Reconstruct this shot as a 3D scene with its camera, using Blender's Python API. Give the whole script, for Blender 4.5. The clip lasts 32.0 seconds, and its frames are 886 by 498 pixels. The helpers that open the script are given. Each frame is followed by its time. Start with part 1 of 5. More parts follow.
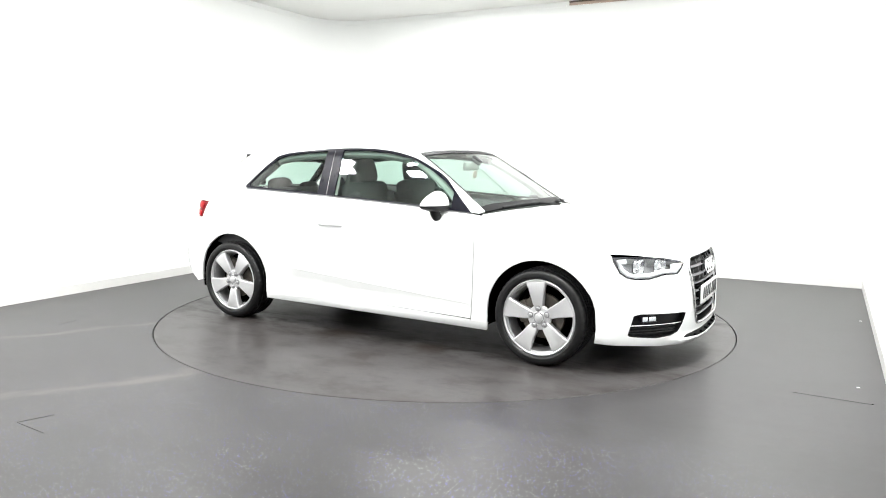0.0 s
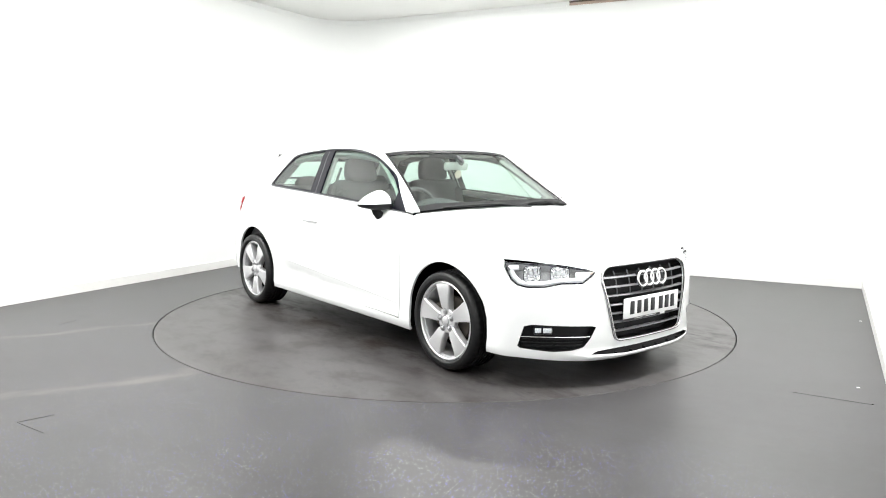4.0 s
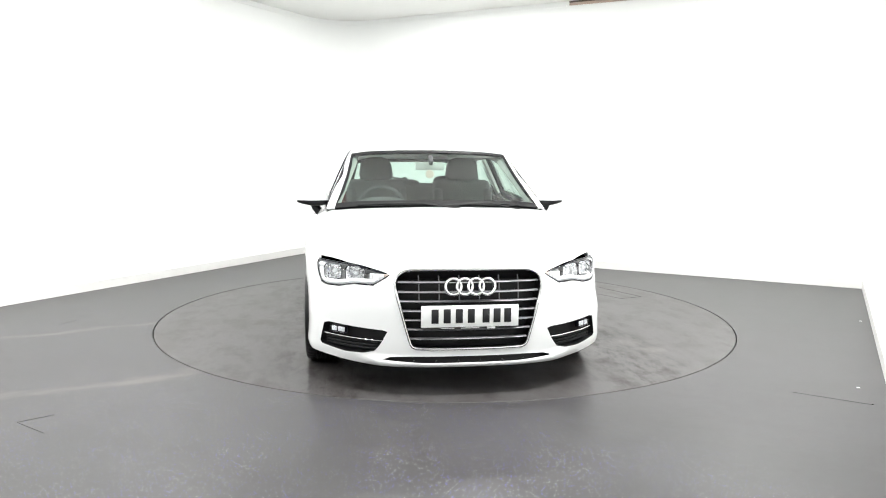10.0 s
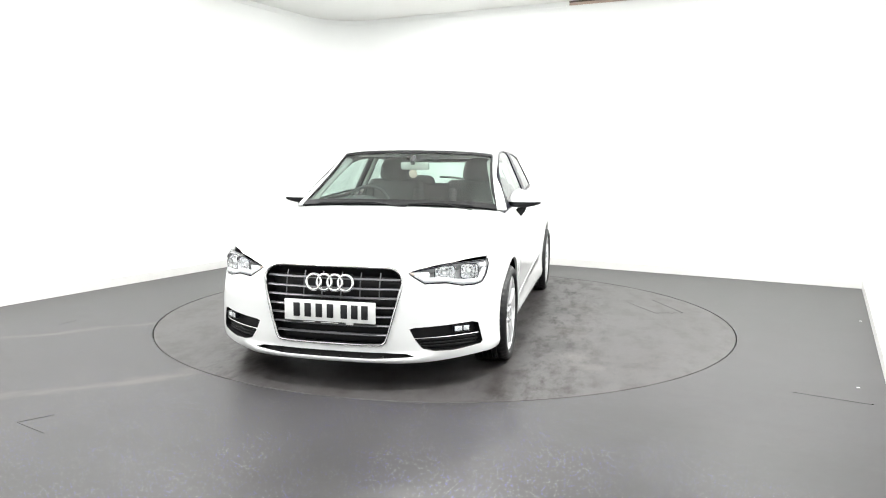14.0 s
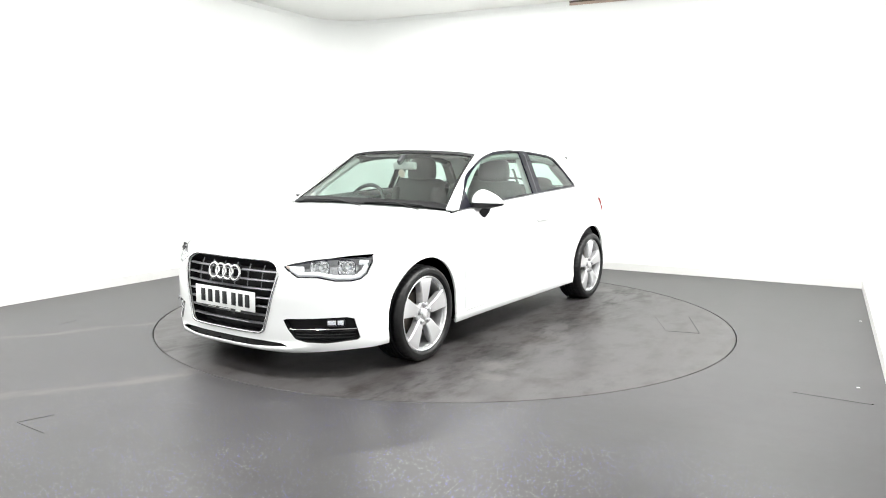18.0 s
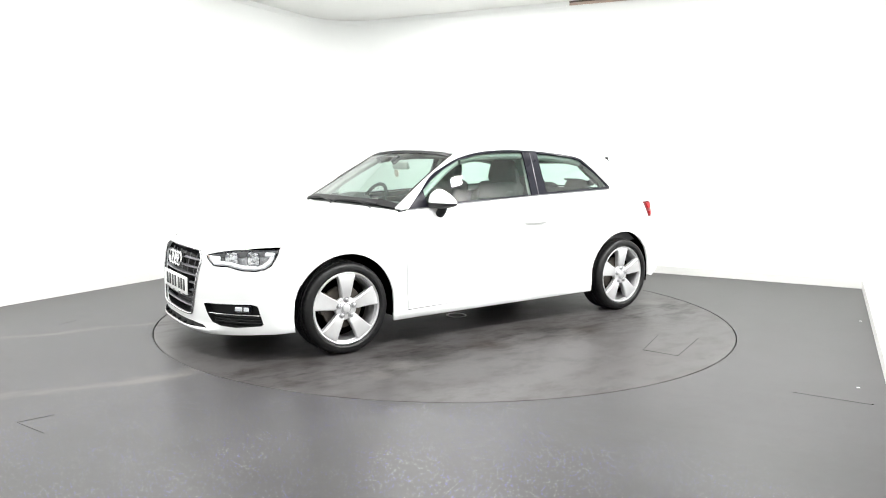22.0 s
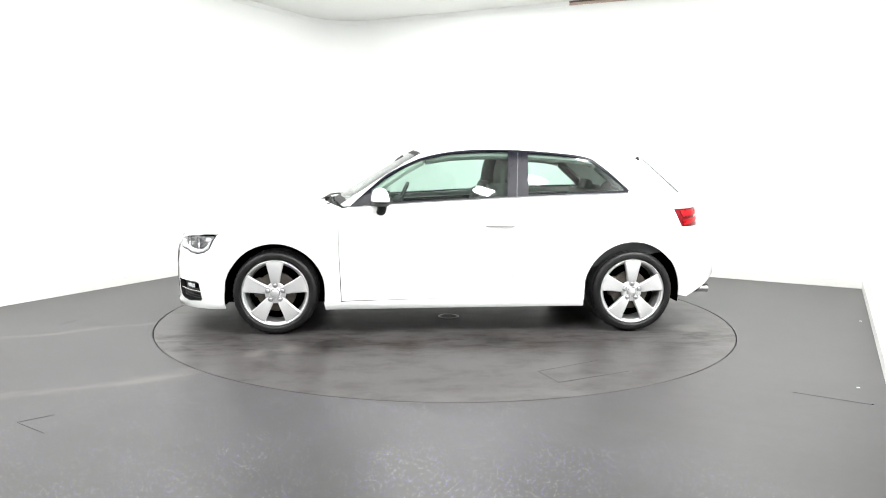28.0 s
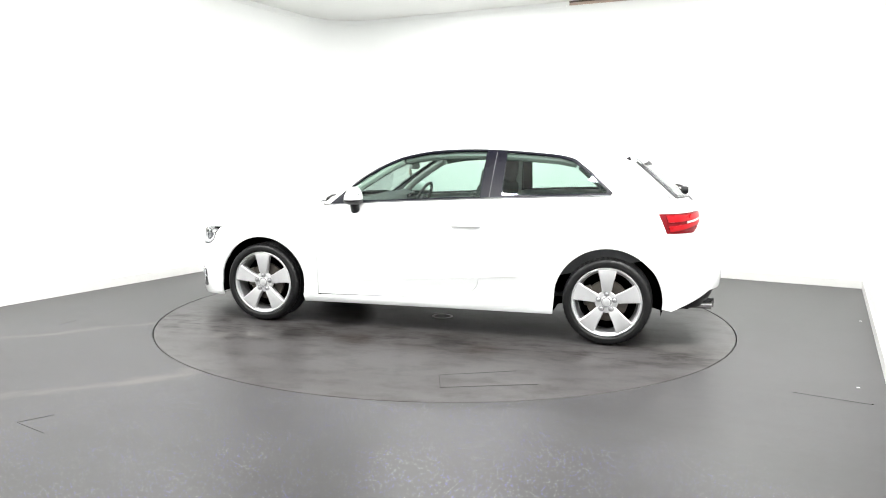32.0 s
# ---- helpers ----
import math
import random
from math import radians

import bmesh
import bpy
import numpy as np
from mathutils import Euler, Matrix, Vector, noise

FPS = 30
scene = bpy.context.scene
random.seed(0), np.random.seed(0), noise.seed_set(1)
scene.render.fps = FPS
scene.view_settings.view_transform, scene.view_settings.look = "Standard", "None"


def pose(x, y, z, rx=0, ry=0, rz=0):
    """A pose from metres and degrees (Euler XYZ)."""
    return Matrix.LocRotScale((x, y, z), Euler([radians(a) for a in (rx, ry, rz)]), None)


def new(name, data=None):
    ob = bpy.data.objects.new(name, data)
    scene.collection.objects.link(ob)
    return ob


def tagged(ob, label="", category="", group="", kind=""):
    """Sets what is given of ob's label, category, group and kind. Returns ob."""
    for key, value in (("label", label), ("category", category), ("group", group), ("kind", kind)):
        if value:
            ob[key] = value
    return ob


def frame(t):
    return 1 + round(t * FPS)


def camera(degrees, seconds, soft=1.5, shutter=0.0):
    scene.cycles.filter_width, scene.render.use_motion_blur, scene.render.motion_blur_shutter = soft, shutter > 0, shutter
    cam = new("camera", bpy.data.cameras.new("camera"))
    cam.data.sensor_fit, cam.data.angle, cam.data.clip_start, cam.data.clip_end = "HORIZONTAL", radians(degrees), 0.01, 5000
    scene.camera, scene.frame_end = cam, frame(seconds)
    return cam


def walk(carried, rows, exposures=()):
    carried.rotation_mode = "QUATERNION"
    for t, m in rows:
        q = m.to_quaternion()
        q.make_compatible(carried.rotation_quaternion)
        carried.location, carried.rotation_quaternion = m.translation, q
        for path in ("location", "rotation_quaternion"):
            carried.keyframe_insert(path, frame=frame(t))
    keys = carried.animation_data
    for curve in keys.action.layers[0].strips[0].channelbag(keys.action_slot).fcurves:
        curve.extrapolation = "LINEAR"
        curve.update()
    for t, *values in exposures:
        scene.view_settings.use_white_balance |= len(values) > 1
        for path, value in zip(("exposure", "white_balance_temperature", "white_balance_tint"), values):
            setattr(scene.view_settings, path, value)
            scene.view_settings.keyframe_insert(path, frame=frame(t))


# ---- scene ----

from mathutils import geometry

# camera: fixed on its stand beside the wall
cam = camera(62.54, 32.0, soft=1.0)
EYE = pose(0, 0, 1.264, 82.92, 0, 27.7) @ pose(0, 0, 0, 0, 0, 0.47)
walk(cam, [(0, EYE), (32, EYE)], exposures=[(0, 0.40), (32, 0.40)])

# plan: x across the room, y along it, turntable centre, car turn about it
LEFT, RIGHT, BACK, REAR, TOP = -6.085, 0.38, 8.355, -1.6, 3.07
HUB = Vector((-2.736, 5.249, 0))
PLATE_R = 2.238
PIVOT = (1.333, 0.170)
TURN = [(0, -2.49), (2, -12.59), (4, -22.83), (6, -33.18), (8, -43.61), (10, -54.11), (12, -64.65), (14, -75.22), (16, -85.79),
        (18, -96.33), (20, -106.84), (22, -117.28), (24, -127.63), (26, -137.88), (28, -147.99), (30, -157.96), (32, -167.75)]

# ---- light ----
world = bpy.data.worlds.new("world")
scene.world = world
world.use_nodes = True
world.node_tree.nodes["Background"].inputs[0].default_value = (1, 1, 1, 1)
world.node_tree.nodes["Background"].inputs[1].default_value = 0.05
LAMP_SPOTS = [(-4.9, 1.0), (-5.14, 2.9), (-5.2, 4.6), (-4.1, 7.0), (-3.2, 7.0), (-0.5, 7.2), (0.1, 5.6), (-0.28, 4.74), (-0.5, 3.95), (-0.85, 3.4), (-2.03, 2.66), (-4.12, 2.8), (-1.9, 0.7), (-3.6, -0.2)]
LAMP_W, LAMP_L, LAMP_POWER = 0.24, 0.14, 35
for lx, ly in LAMP_SPOTS:
    data = bpy.data.lights.new("ceiling_light_glow", "AREA")
    data.shape, data.size, data.size_y, data.energy, data.color = "RECTANGLE", LAMP_W, LAMP_L, LAMP_POWER, (1.0, 1.0, 0.985)
    new("ceiling_light_glow", data).location = (lx, ly, TOP - 0.05)


# ---- materials ----
def material(name, colour, rough=0.5, metal=0.0, vary=0.06, scale=8.0, bump=0.0, bump_scale=200.0, coat=0.0, glow=0.0, rough_vary=0.1, spec=0.5):
    """A surface with variation at two scales and fine relief, in object space."""
    m = bpy.data.materials.new(name)
    m.use_nodes = True
    n, link = m.node_tree.nodes, m.node_tree.links.new
    p = n["Principled BSDF"]
    p.inputs["Metallic"].default_value = metal
    p.inputs["Coat Weight"].default_value = coat
    p.inputs["Specular IOR Level"].default_value = spec
    p.inputs["Coat Roughness"].default_value = 0.04
    at = n.new("ShaderNodeTexCoord")
    big, fine = n.new("ShaderNodeTexNoise"), n.new("ShaderNodeTexNoise")
    big.inputs["Scale"].default_value, fine.inputs["Scale"].default_value = scale, scale * 14
    big.inputs["Detail"].default_value = 5
    link(at.outputs["Object"], big.inputs["Vector"])
    link(at.outputs["Object"], fine.inputs["Vector"])
    both = n.new("ShaderNodeMath")
    both.operation = "MULTIPLY_ADD"
    link(fine.outputs[0], both.inputs[0])
    both.inputs[1].default_value = 0.4
    link(big.outputs[0], both.inputs[2])
    ramp = n.new("ShaderNodeMapRange")
    ramp.inputs[1].default_value, ramp.inputs[2].default_value = 0.4, 1.0
    ramp.inputs[3].default_value, ramp.inputs[4].default_value = 1 - vary, 1 + vary
    link(both.outputs[0], ramp.inputs[0])
    tint = n.new("ShaderNodeMix")
    tint.data_type, tint.blend_type = "RGBA", "MULTIPLY"
    tint.inputs[0].default_value = 1
    tint.inputs[6].default_value = (*colour, 1)
    link(ramp.outputs[0], tint.inputs[7])
    link(tint.outputs[2], p.inputs["Base Color"])
    rr = n.new("ShaderNodeMapRange")
    rr.inputs[3].default_value, rr.inputs[4].default_value = max(rough - rough_vary, 0.02), rough + rough_vary
    link(big.outputs[0], rr.inputs[0])
    link(rr.outputs[0], p.inputs["Roughness"])
    if bump:
        grain, b = n.new("ShaderNodeTexNoise"), n.new("ShaderNodeBump")
        grain.inputs["Scale"].default_value = bump_scale
        link(at.outputs["Object"], grain.inputs["Vector"])
        b.inputs["Strength"].default_value, b.inputs["Distance"].default_value = bump, 0.002
        link(grain.outputs[0], b.inputs["Height"])
        link(b.outputs[0], p.inputs["Normal"])
    if glow:
        p.inputs["Emission Color"].default_value, p.inputs["Emission Strength"].default_value = (*colour, 1), glow
    return m


def glass(name, tint, gloss=0.05):
    """Thin glazing: tinted see-through with a mirror gloss by Fresnel."""
    m = bpy.data.materials.new(name)
    m.use_nodes = True
    n, link = m.node_tree.nodes, m.node_tree.links.new
    n.remove(n["Principled BSDF"])
    clear, shine, mix, fres = (n.new(k) for k in ("ShaderNodeBsdfTransparent", "ShaderNodeBsdfGlossy", "ShaderNodeMixShader", "ShaderNodeLayerWeight"))
    clear.inputs[0].default_value = (*tint, 1)
    shine.inputs["Roughness"].default_value = 0.01
    fres.inputs[0].default_value = 0.5
    steep, sheen = n.new("ShaderNodeMath"), n.new("ShaderNodeMath")
    steep.operation, sheen.operation = "POWER", "MULTIPLY_ADD"
    steep.inputs[1].default_value = 5
    link(fres.outputs["Facing"], steep.inputs[0])
    link(steep.outputs[0], sheen.inputs[0])
    sheen.inputs[1].default_value, sheen.inputs[2].default_value = 1 - gloss, gloss
    link(sheen.outputs[0], mix.inputs[0])
    link(clear.outputs[0], mix.inputs[1])
    link(shine.outputs[0], mix.inputs[2])
    link(mix.outputs[0], n["Material Output"].inputs[0])
    return m


WALL = material("white_wall_paint", (0.86, 0.87, 0.86), 0.55, vary=0.012, scale=1.5, bump=0.15, bump_scale=120)
SKIRT = material("white_gloss_skirting", (0.76, 0.76, 0.74), 0.35, vary=0.03, scale=3)
CEILING = material("ceiling_sheet", (0.80, 0.80, 0.78), 0.7, vary=0.03, scale=1.2)
DARK_SLOT = material("dark_ceiling_slot", (0.10, 0.075, 0.065), 0.8)
BEAM = material("pale_brown_wood_edge", (0.42, 0.33, 0.28), 0.7, vary=0.2, scale=6)
LAMP_MAT = material("lamp_diffuser", (1, 1, 0.98), 0.4, glow=3.0, vary=0.0)
LAMP_TRIM = material("lamp_trim", (0.8, 0.8, 0.8), 0.4)
PAINT = material("white_car_paint", (0.84, 0.85, 0.85), 0.3, vary=0.008, scale=2, coat=1.0, rough_vary=0.03)
BLACK = material("black_plastic", (0.008, 0.008, 0.009), 0.5, vary=0.2, scale=20, bump=0.2, bump_scale=500, spec=0.25)
GLOSS_BLACK = material("gloss_black_trim", (0.010, 0.010, 0.016), 0.28, vary=0.1, scale=6, rough_vary=0.04, spec=0.12)
UNDER = material("dirty_underbody", (0.0022, 0.0021, 0.0020), 1.0, vary=0.4, scale=9, rough_vary=0.0, spec=0.0)
RUBBER = material("tyre_rubber", (0.0075, 0.0075, 0.008), 0.40, vary=0.25, scale=14, bump=0.25, bump_scale=260, spec=0.34)
ALLOY = material("silver_alloy", (0.74, 0.74, 0.75), 0.32, metal=0.6, vary=0.05, scale=12)
# same alloy, darker: shade in barrel, groove and bolt recesses put into the colour
ALLOY_SHADE = material("shaded_alloy", (0.42, 0.42, 0.43), 0.4, metal=0.8, vary=0.15, scale=12)
BOLT = material("dull_wheel_bolt", (0.42, 0.42, 0.43), 0.45, metal=0.6, vary=0.1, scale=40)
STEEL = material("brake_steel", (0.10, 0.088, 0.075), 0.55, metal=0.5, vary=0.25, scale=30)
CHROME = material("chrome", (0.78, 0.78, 0.79), 0.12, metal=1.0, vary=0.03, rough_vary=0.04)
FRAME = material("satin_chrome_frame", (0.62, 0.62, 0.63), 0.2, metal=1.0, vary=0.05, scale=20)
SATIN = material("satin_grey_slat", (0.155, 0.155, 0.165), 0.36, metal=0.5, vary=0.08, scale=20)
LAMP_GREY = material("headlamp_bezel", (0.42, 0.42, 0.43), 0.35, metal=0.5)
LAMP_WHITE = material("headlamp_light_guide", (0.86, 0.87, 0.88), 0.25)
AMBER = material("indicator_lens", (0.66, 0.55, 0.48), 0.25)
REVERSE = material("reversing_lens", (0.60, 0.56, 0.53), 0.25)
RED = material("red_lamp_lens", (0.34, 0.003, 0.007), 0.3, vary=0.15, scale=25, spec=0.15)
RED_DARK = material("dark_red_lamp_lens", (0.14, 0.002, 0.005), 0.3, vary=0.1, scale=25, spec=0.12)
CLOTH = material("dark_seat_cloth", (0.058, 0.060, 0.060), 0.9, vary=0.25, scale=30, bump=0.5, bump_scale=600)
TRIM_DARK = material("dark_dashboard", (0.075, 0.077, 0.080), 0.75, vary=0.15, scale=20, bump=0.3, bump_scale=500)
RAIL = material("grey_roof_rail_trim", (0.24, 0.25, 0.24), 0.85, vary=0.06, scale=10)
TRIM_LIGHT = material("pale_grey_headliner", (0.55, 0.56, 0.54), 0.85, vary=0.05, scale=10)
PLATE_WHITE = material("plate_white", (0.82, 0.83, 0.82), 0.3, vary=0.02)
PLATE_INK = material("plate_black", (0.01, 0.01, 0.012), 0.4)
SCREEN = glass("windscreen_glass", (0.77, 0.87, 0.825), 0.14)
SIDE_GLASS = glass("green_side_glass", (0.68, 0.81, 0.75), 0.075)
LENS = glass("clear_lens", (0.96, 0.97, 0.98), 0.05)
MIRROR = material("mirror_glass", (0.85, 0.87, 0.88), 0.03, metal=1.0, vary=0.0, rough_vary=0.0)


def floor_material(name, stains, tracks=(), spots=(), flecks=1.0, tone=1.0, warm=1.0, scuffed=False):
    """Dark grey flecked safety vinyl: mottled, scuffed, with pale and bluish flecks."""
    m = material(name, (0.0515 * tone * warm, 0.0500 * tone, 0.0507 * tone / warm), 0.35, vary=0.14, scale=1.3, rough_vary=0.015, bump=0.10, bump_scale=350)
    n, link = m.node_tree.nodes, m.node_tree.links.new
    p = n["Principled BSDF"]
    p.inputs["Specular IOR Level"].default_value = 0.19
    at = n["Texture Coordinate"]
    base = p.inputs["Base Color"].links[0].from_socket
    cells = n.new("ShaderNodeTexVoronoi")
    cells.inputs["Scale"].default_value = 125
    link(at.outputs["Object"], cells.inputs["Vector"])
    near = n.new("ShaderNodeMath")
    near.operation = "LESS_THAN"
    near.inputs[1].default_value = 0.23
    link(cells.outputs["Distance"], near.inputs[0])
    sep = n.new("ShaderNodeSeparateColor")
    link(cells.outputs["Color"], sep.inputs[0])
    some = n.new("ShaderNodeMath")
    some.operation = "GREATER_THAN"
    some.inputs[1].default_value = 0.62
    link(sep.outputs[0], some.inputs[0])
    both = n.new("ShaderNodeMath")
    both.operation = "MULTIPLY"
    link(near.outputs[0], both.inputs[0])
    link(some.outputs[0], both.inputs[1])
    faint = n.new("ShaderNodeMath")
    faint.operation = "MULTIPLY"
    faint.inputs[1].default_value = flecks
    rubbed, patch = n.new("ShaderNodeMath"), n.new("ShaderNodeMapRange")
    patch.inputs[1].default_value, patch.inputs[2].default_value, patch.inputs[3].default_value, patch.inputs[4].default_value = 0.38, 0.56, 0.2, 1.0
    link(n["Noise Texture"].outputs[0], patch.inputs[0])
    rubbed.operation = "MULTIPLY"
    link(both.outputs[0], rubbed.inputs[0])
    link(patch.outputs[0], rubbed.inputs[1])
    # the flecks get fainter along the drive-in lane and beside the far wall
    lane, rise_in, fall_out, kept = n.new("ShaderNodeVectorMath"), n.new("ShaderNodeMapRange"), n.new("ShaderNodeMapRange"), n.new("ShaderNodeMath")
    lane.operation, kept.operation = "DOT_PRODUCT", "MULTIPLY"
    lane.inputs[1].default_value = (0.85, -0.53, 0)
    link(at.outputs["Object"], lane.inputs[0])
    for ramp, a, b, c, d in ((rise_in, -4.1, -3.2, 0.3, 1.0),):
        ramp.inputs[1].default_value, ramp.inputs[2].default_value, ramp.inputs[3].default_value, ramp.inputs[4].default_value = a, b, c, d
        link(lane.outputs["Value"], ramp.inputs[0])
    aisle = n.new("ShaderNodeVectorMath")
    aisle.operation = "DOT_PRODUCT"
    aisle.inputs[1].default_value = (0.6, 0.8, 0)
    link(at.outputs["Object"], aisle.inputs[0])
    fall_out.inputs[1].default_value, fall_out.inputs[2].default_value, fall_out.inputs[3].default_value, fall_out.inputs[4].default_value = 1.75, 2.55, 1.0, 0.06
    link(aisle.outputs["Value"], fall_out.inputs[0])
    link(rise_in.outputs[0], kept.inputs[0])
    link(fall_out.outputs[0], kept.inputs[1])
    lasting = n.new("ShaderNodeMath")
    lasting.operation = "MULTIPLY"
    link(kept.outputs[0], lasting.inputs[0])
    link(rubbed.outputs[0], lasting.inputs[1])
    link(lasting.outputs[0], faint.inputs[0])
    hue = n.new("ShaderNodeMix")
    hue.data_type = "RGBA"
    hue.inputs[6].default_value, hue.inputs[7].default_value = (0.72, 0.71, 0.70, 1), (0.16, 0.15, 0.80, 1)
    blue = n.new("ShaderNodeMath")
    blue.operation = "GREATER_THAN"
    blue.inputs[1].default_value = 0.52
    link(sep.outputs[1], blue.inputs[0])
    link(blue.outputs[0], hue.inputs[0])
    fleck = n.new("ShaderNodeMix")
    fleck.data_type = "RGBA"
    link(faint.outputs[0], fleck.inputs[0])
    link(base, fleck.inputs[6])
    link(hue.outputs[2], fleck.inputs[7])
    # worn, streaky dirt
    streak = n.new("ShaderNodeTexNoise")
    squash = n.new("ShaderNodeMapping")
    squash.inputs["Scale"].default_value = (0.7, 3.2, 1)
    squash.inputs["Rotation"].default_value = (0, 0, 0.35)
    link(at.outputs["Object"], squash.inputs["Vector"])
    link(squash.outputs[0], streak.inputs["Vector"])
    streak.inputs["Scale"].default_value, streak.inputs["Detail"].default_value = 1.1, 7
    band = n.new("ShaderNodeMapRange")
    band.inputs[1].default_value, band.inputs[2].default_value, band.inputs[3].default_value, band.inputs[4].default_value = 0.50, 0.80, 0, stains
    link(streak.outputs[0], band.inputs[0])
    dirt = n.new("ShaderNodeMix")
    dirt.data_type = "RGBA"
    link(band.outputs[0], dirt.inputs[0])
    link(fleck.outputs[2], dirt.inputs[6])
    # smeared drying marks, two grain sizes
    smear, pull, much, wipe = n.new("ShaderNodeTexNoise"), n.new("ShaderNodeMapping"), n.new("ShaderNodeMapRange"), n.new("ShaderNodeMix")
    pull.inputs["Scale"].default_value = (1.3, 2.0, 1)
    pull.inputs["Rotation"].default_value = (0, 0, -0.2)
    link(at.outputs["Object"], pull.inputs["Vector"])
    link(pull.outputs[0], smear.inputs["Vector"])
    smear.inputs["Scale"].default_value, smear.inputs["Detail"].default_value, smear.inputs["Roughness"].default_value = 2.6, 10, 0.70
    much.inputs[1].default_value, much.inputs[2].default_value, much.inputs[3].default_value, much.inputs[4].default_value = 0.48, 0.62, 0, stains
    link(smear.outputs[0], much.inputs[0])
    wipe.data_type = "RGBA"
    link(much.outputs[0], wipe.inputs[0])
    dirt.inputs[7].default_value = (0.026, 0.019, 0.015, 1)
    link(dirt.outputs[2], wipe.inputs[6])
    wipe.inputs[7].default_value = (0.020, 0.016, 0.013, 1)
    last = wipe.outputs[2]
    broken = n.new("ShaderNodeTexNoise")
    broken.inputs["Scale"].default_value, broken.inputs["Detail"].default_value = 9, 8
    aside, draw = n.new("ShaderNodeMapping"), n.new("ShaderNodeMapping")
    aside.inputs["Rotation"].default_value = (0, 0, -1.013)
    draw.inputs["Scale"].default_value = (0.28, 1.5, 1)
    link(at.outputs["Object"], aside.inputs["Vector"])
    link(aside.outputs[0], draw.inputs["Vector"])
    link(draw.outputs[0], broken.inputs["Vector"])
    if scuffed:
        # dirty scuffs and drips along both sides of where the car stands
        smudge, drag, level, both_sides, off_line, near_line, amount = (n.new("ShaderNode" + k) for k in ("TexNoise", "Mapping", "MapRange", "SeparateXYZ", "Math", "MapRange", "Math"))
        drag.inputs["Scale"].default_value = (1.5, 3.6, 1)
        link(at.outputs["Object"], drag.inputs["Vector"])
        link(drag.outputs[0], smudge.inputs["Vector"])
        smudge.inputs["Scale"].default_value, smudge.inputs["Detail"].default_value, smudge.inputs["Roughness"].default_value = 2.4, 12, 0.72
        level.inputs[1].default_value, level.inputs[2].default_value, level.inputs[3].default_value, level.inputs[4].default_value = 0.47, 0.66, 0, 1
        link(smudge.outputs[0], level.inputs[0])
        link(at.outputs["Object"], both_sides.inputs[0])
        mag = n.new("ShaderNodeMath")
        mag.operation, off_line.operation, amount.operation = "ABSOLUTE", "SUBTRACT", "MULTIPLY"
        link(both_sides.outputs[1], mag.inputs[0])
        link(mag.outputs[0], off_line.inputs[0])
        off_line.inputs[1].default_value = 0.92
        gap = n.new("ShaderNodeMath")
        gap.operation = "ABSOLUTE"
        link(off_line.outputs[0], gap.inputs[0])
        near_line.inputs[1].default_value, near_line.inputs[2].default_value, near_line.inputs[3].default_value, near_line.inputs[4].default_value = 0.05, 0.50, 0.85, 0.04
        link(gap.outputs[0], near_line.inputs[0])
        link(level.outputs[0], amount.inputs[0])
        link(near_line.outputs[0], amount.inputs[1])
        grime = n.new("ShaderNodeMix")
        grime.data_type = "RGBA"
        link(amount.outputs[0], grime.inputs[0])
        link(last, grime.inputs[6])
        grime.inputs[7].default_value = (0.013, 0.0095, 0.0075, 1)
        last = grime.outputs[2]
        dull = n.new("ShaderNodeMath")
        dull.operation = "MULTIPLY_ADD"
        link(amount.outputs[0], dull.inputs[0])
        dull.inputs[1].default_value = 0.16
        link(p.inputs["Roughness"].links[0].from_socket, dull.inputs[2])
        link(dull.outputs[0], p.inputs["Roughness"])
    for across, width in tracks:
        # a pale dried tyre track along the drive-in line
        dot, off, mag, edge, worn = (n.new("ShaderNodeVectorMath" if i == 0 else "ShaderNodeMath" if i < 3 else "ShaderNodeMapRange") for i in range(5))
        dot.operation = "DOT_PRODUCT"
        dot.inputs[1].default_value = (0.85, -0.53, 0)
        link(at.outputs["Object"], dot.inputs[0])
        wob = n.new("ShaderNodeMath")
        wob.operation = "MULTIPLY_ADD"
        link(streak.outputs[0], wob.inputs[0])
        wob.inputs[1].default_value = 0.3
        link(dot.outputs["Value"], wob.inputs[2])
        off.operation, mag.operation = "SUBTRACT", "ABSOLUTE"
        off.inputs[1].default_value = across + 0.15
        link(wob.outputs[0], off.inputs[0])
        link(off.outputs[0], mag.inputs[0])
        edge.inputs[1].default_value, edge.inputs[2].default_value, edge.inputs[3].default_value, edge.inputs[4].default_value = width * 0.3, width, 1, 0
        link(mag.outputs[0], edge.inputs[0])
        worn.inputs[1].default_value, worn.inputs[2].default_value, worn.inputs[3].default_value, worn.inputs[4].default_value = 0.38, 0.62, 0.15, 0.9
        link(broken.outputs[0], worn.inputs[0])
        both = n.new("ShaderNodeMath")
        both.operation = "MULTIPLY"
        # only on the side where cars drive in
        side, stop, here = n.new("ShaderNodeVectorMath"), n.new("ShaderNodeMapRange"), n.new("ShaderNodeMath")
        side.operation, here.operation = "DOT_PRODUCT", "MULTIPLY"
        side.inputs[1].default_value = (0.53, 0.85, 0)
        link(at.outputs["Object"], side.inputs[0])
        stop.inputs[1].default_value, stop.inputs[2].default_value, stop.inputs[3].default_value, stop.inputs[4].default_value = 1.8, 2.6, 1, 0
        link(side.outputs["Value"], stop.inputs[0])
        link(edge.outputs[0], here.inputs[0])
        link(stop.outputs[0], here.inputs[1])
        link(here.outputs[0], both.inputs[0])
        link(worn.outputs[0], both.inputs[1])
        pale = n.new("ShaderNodeMix")
        pale.data_type = "RGBA"
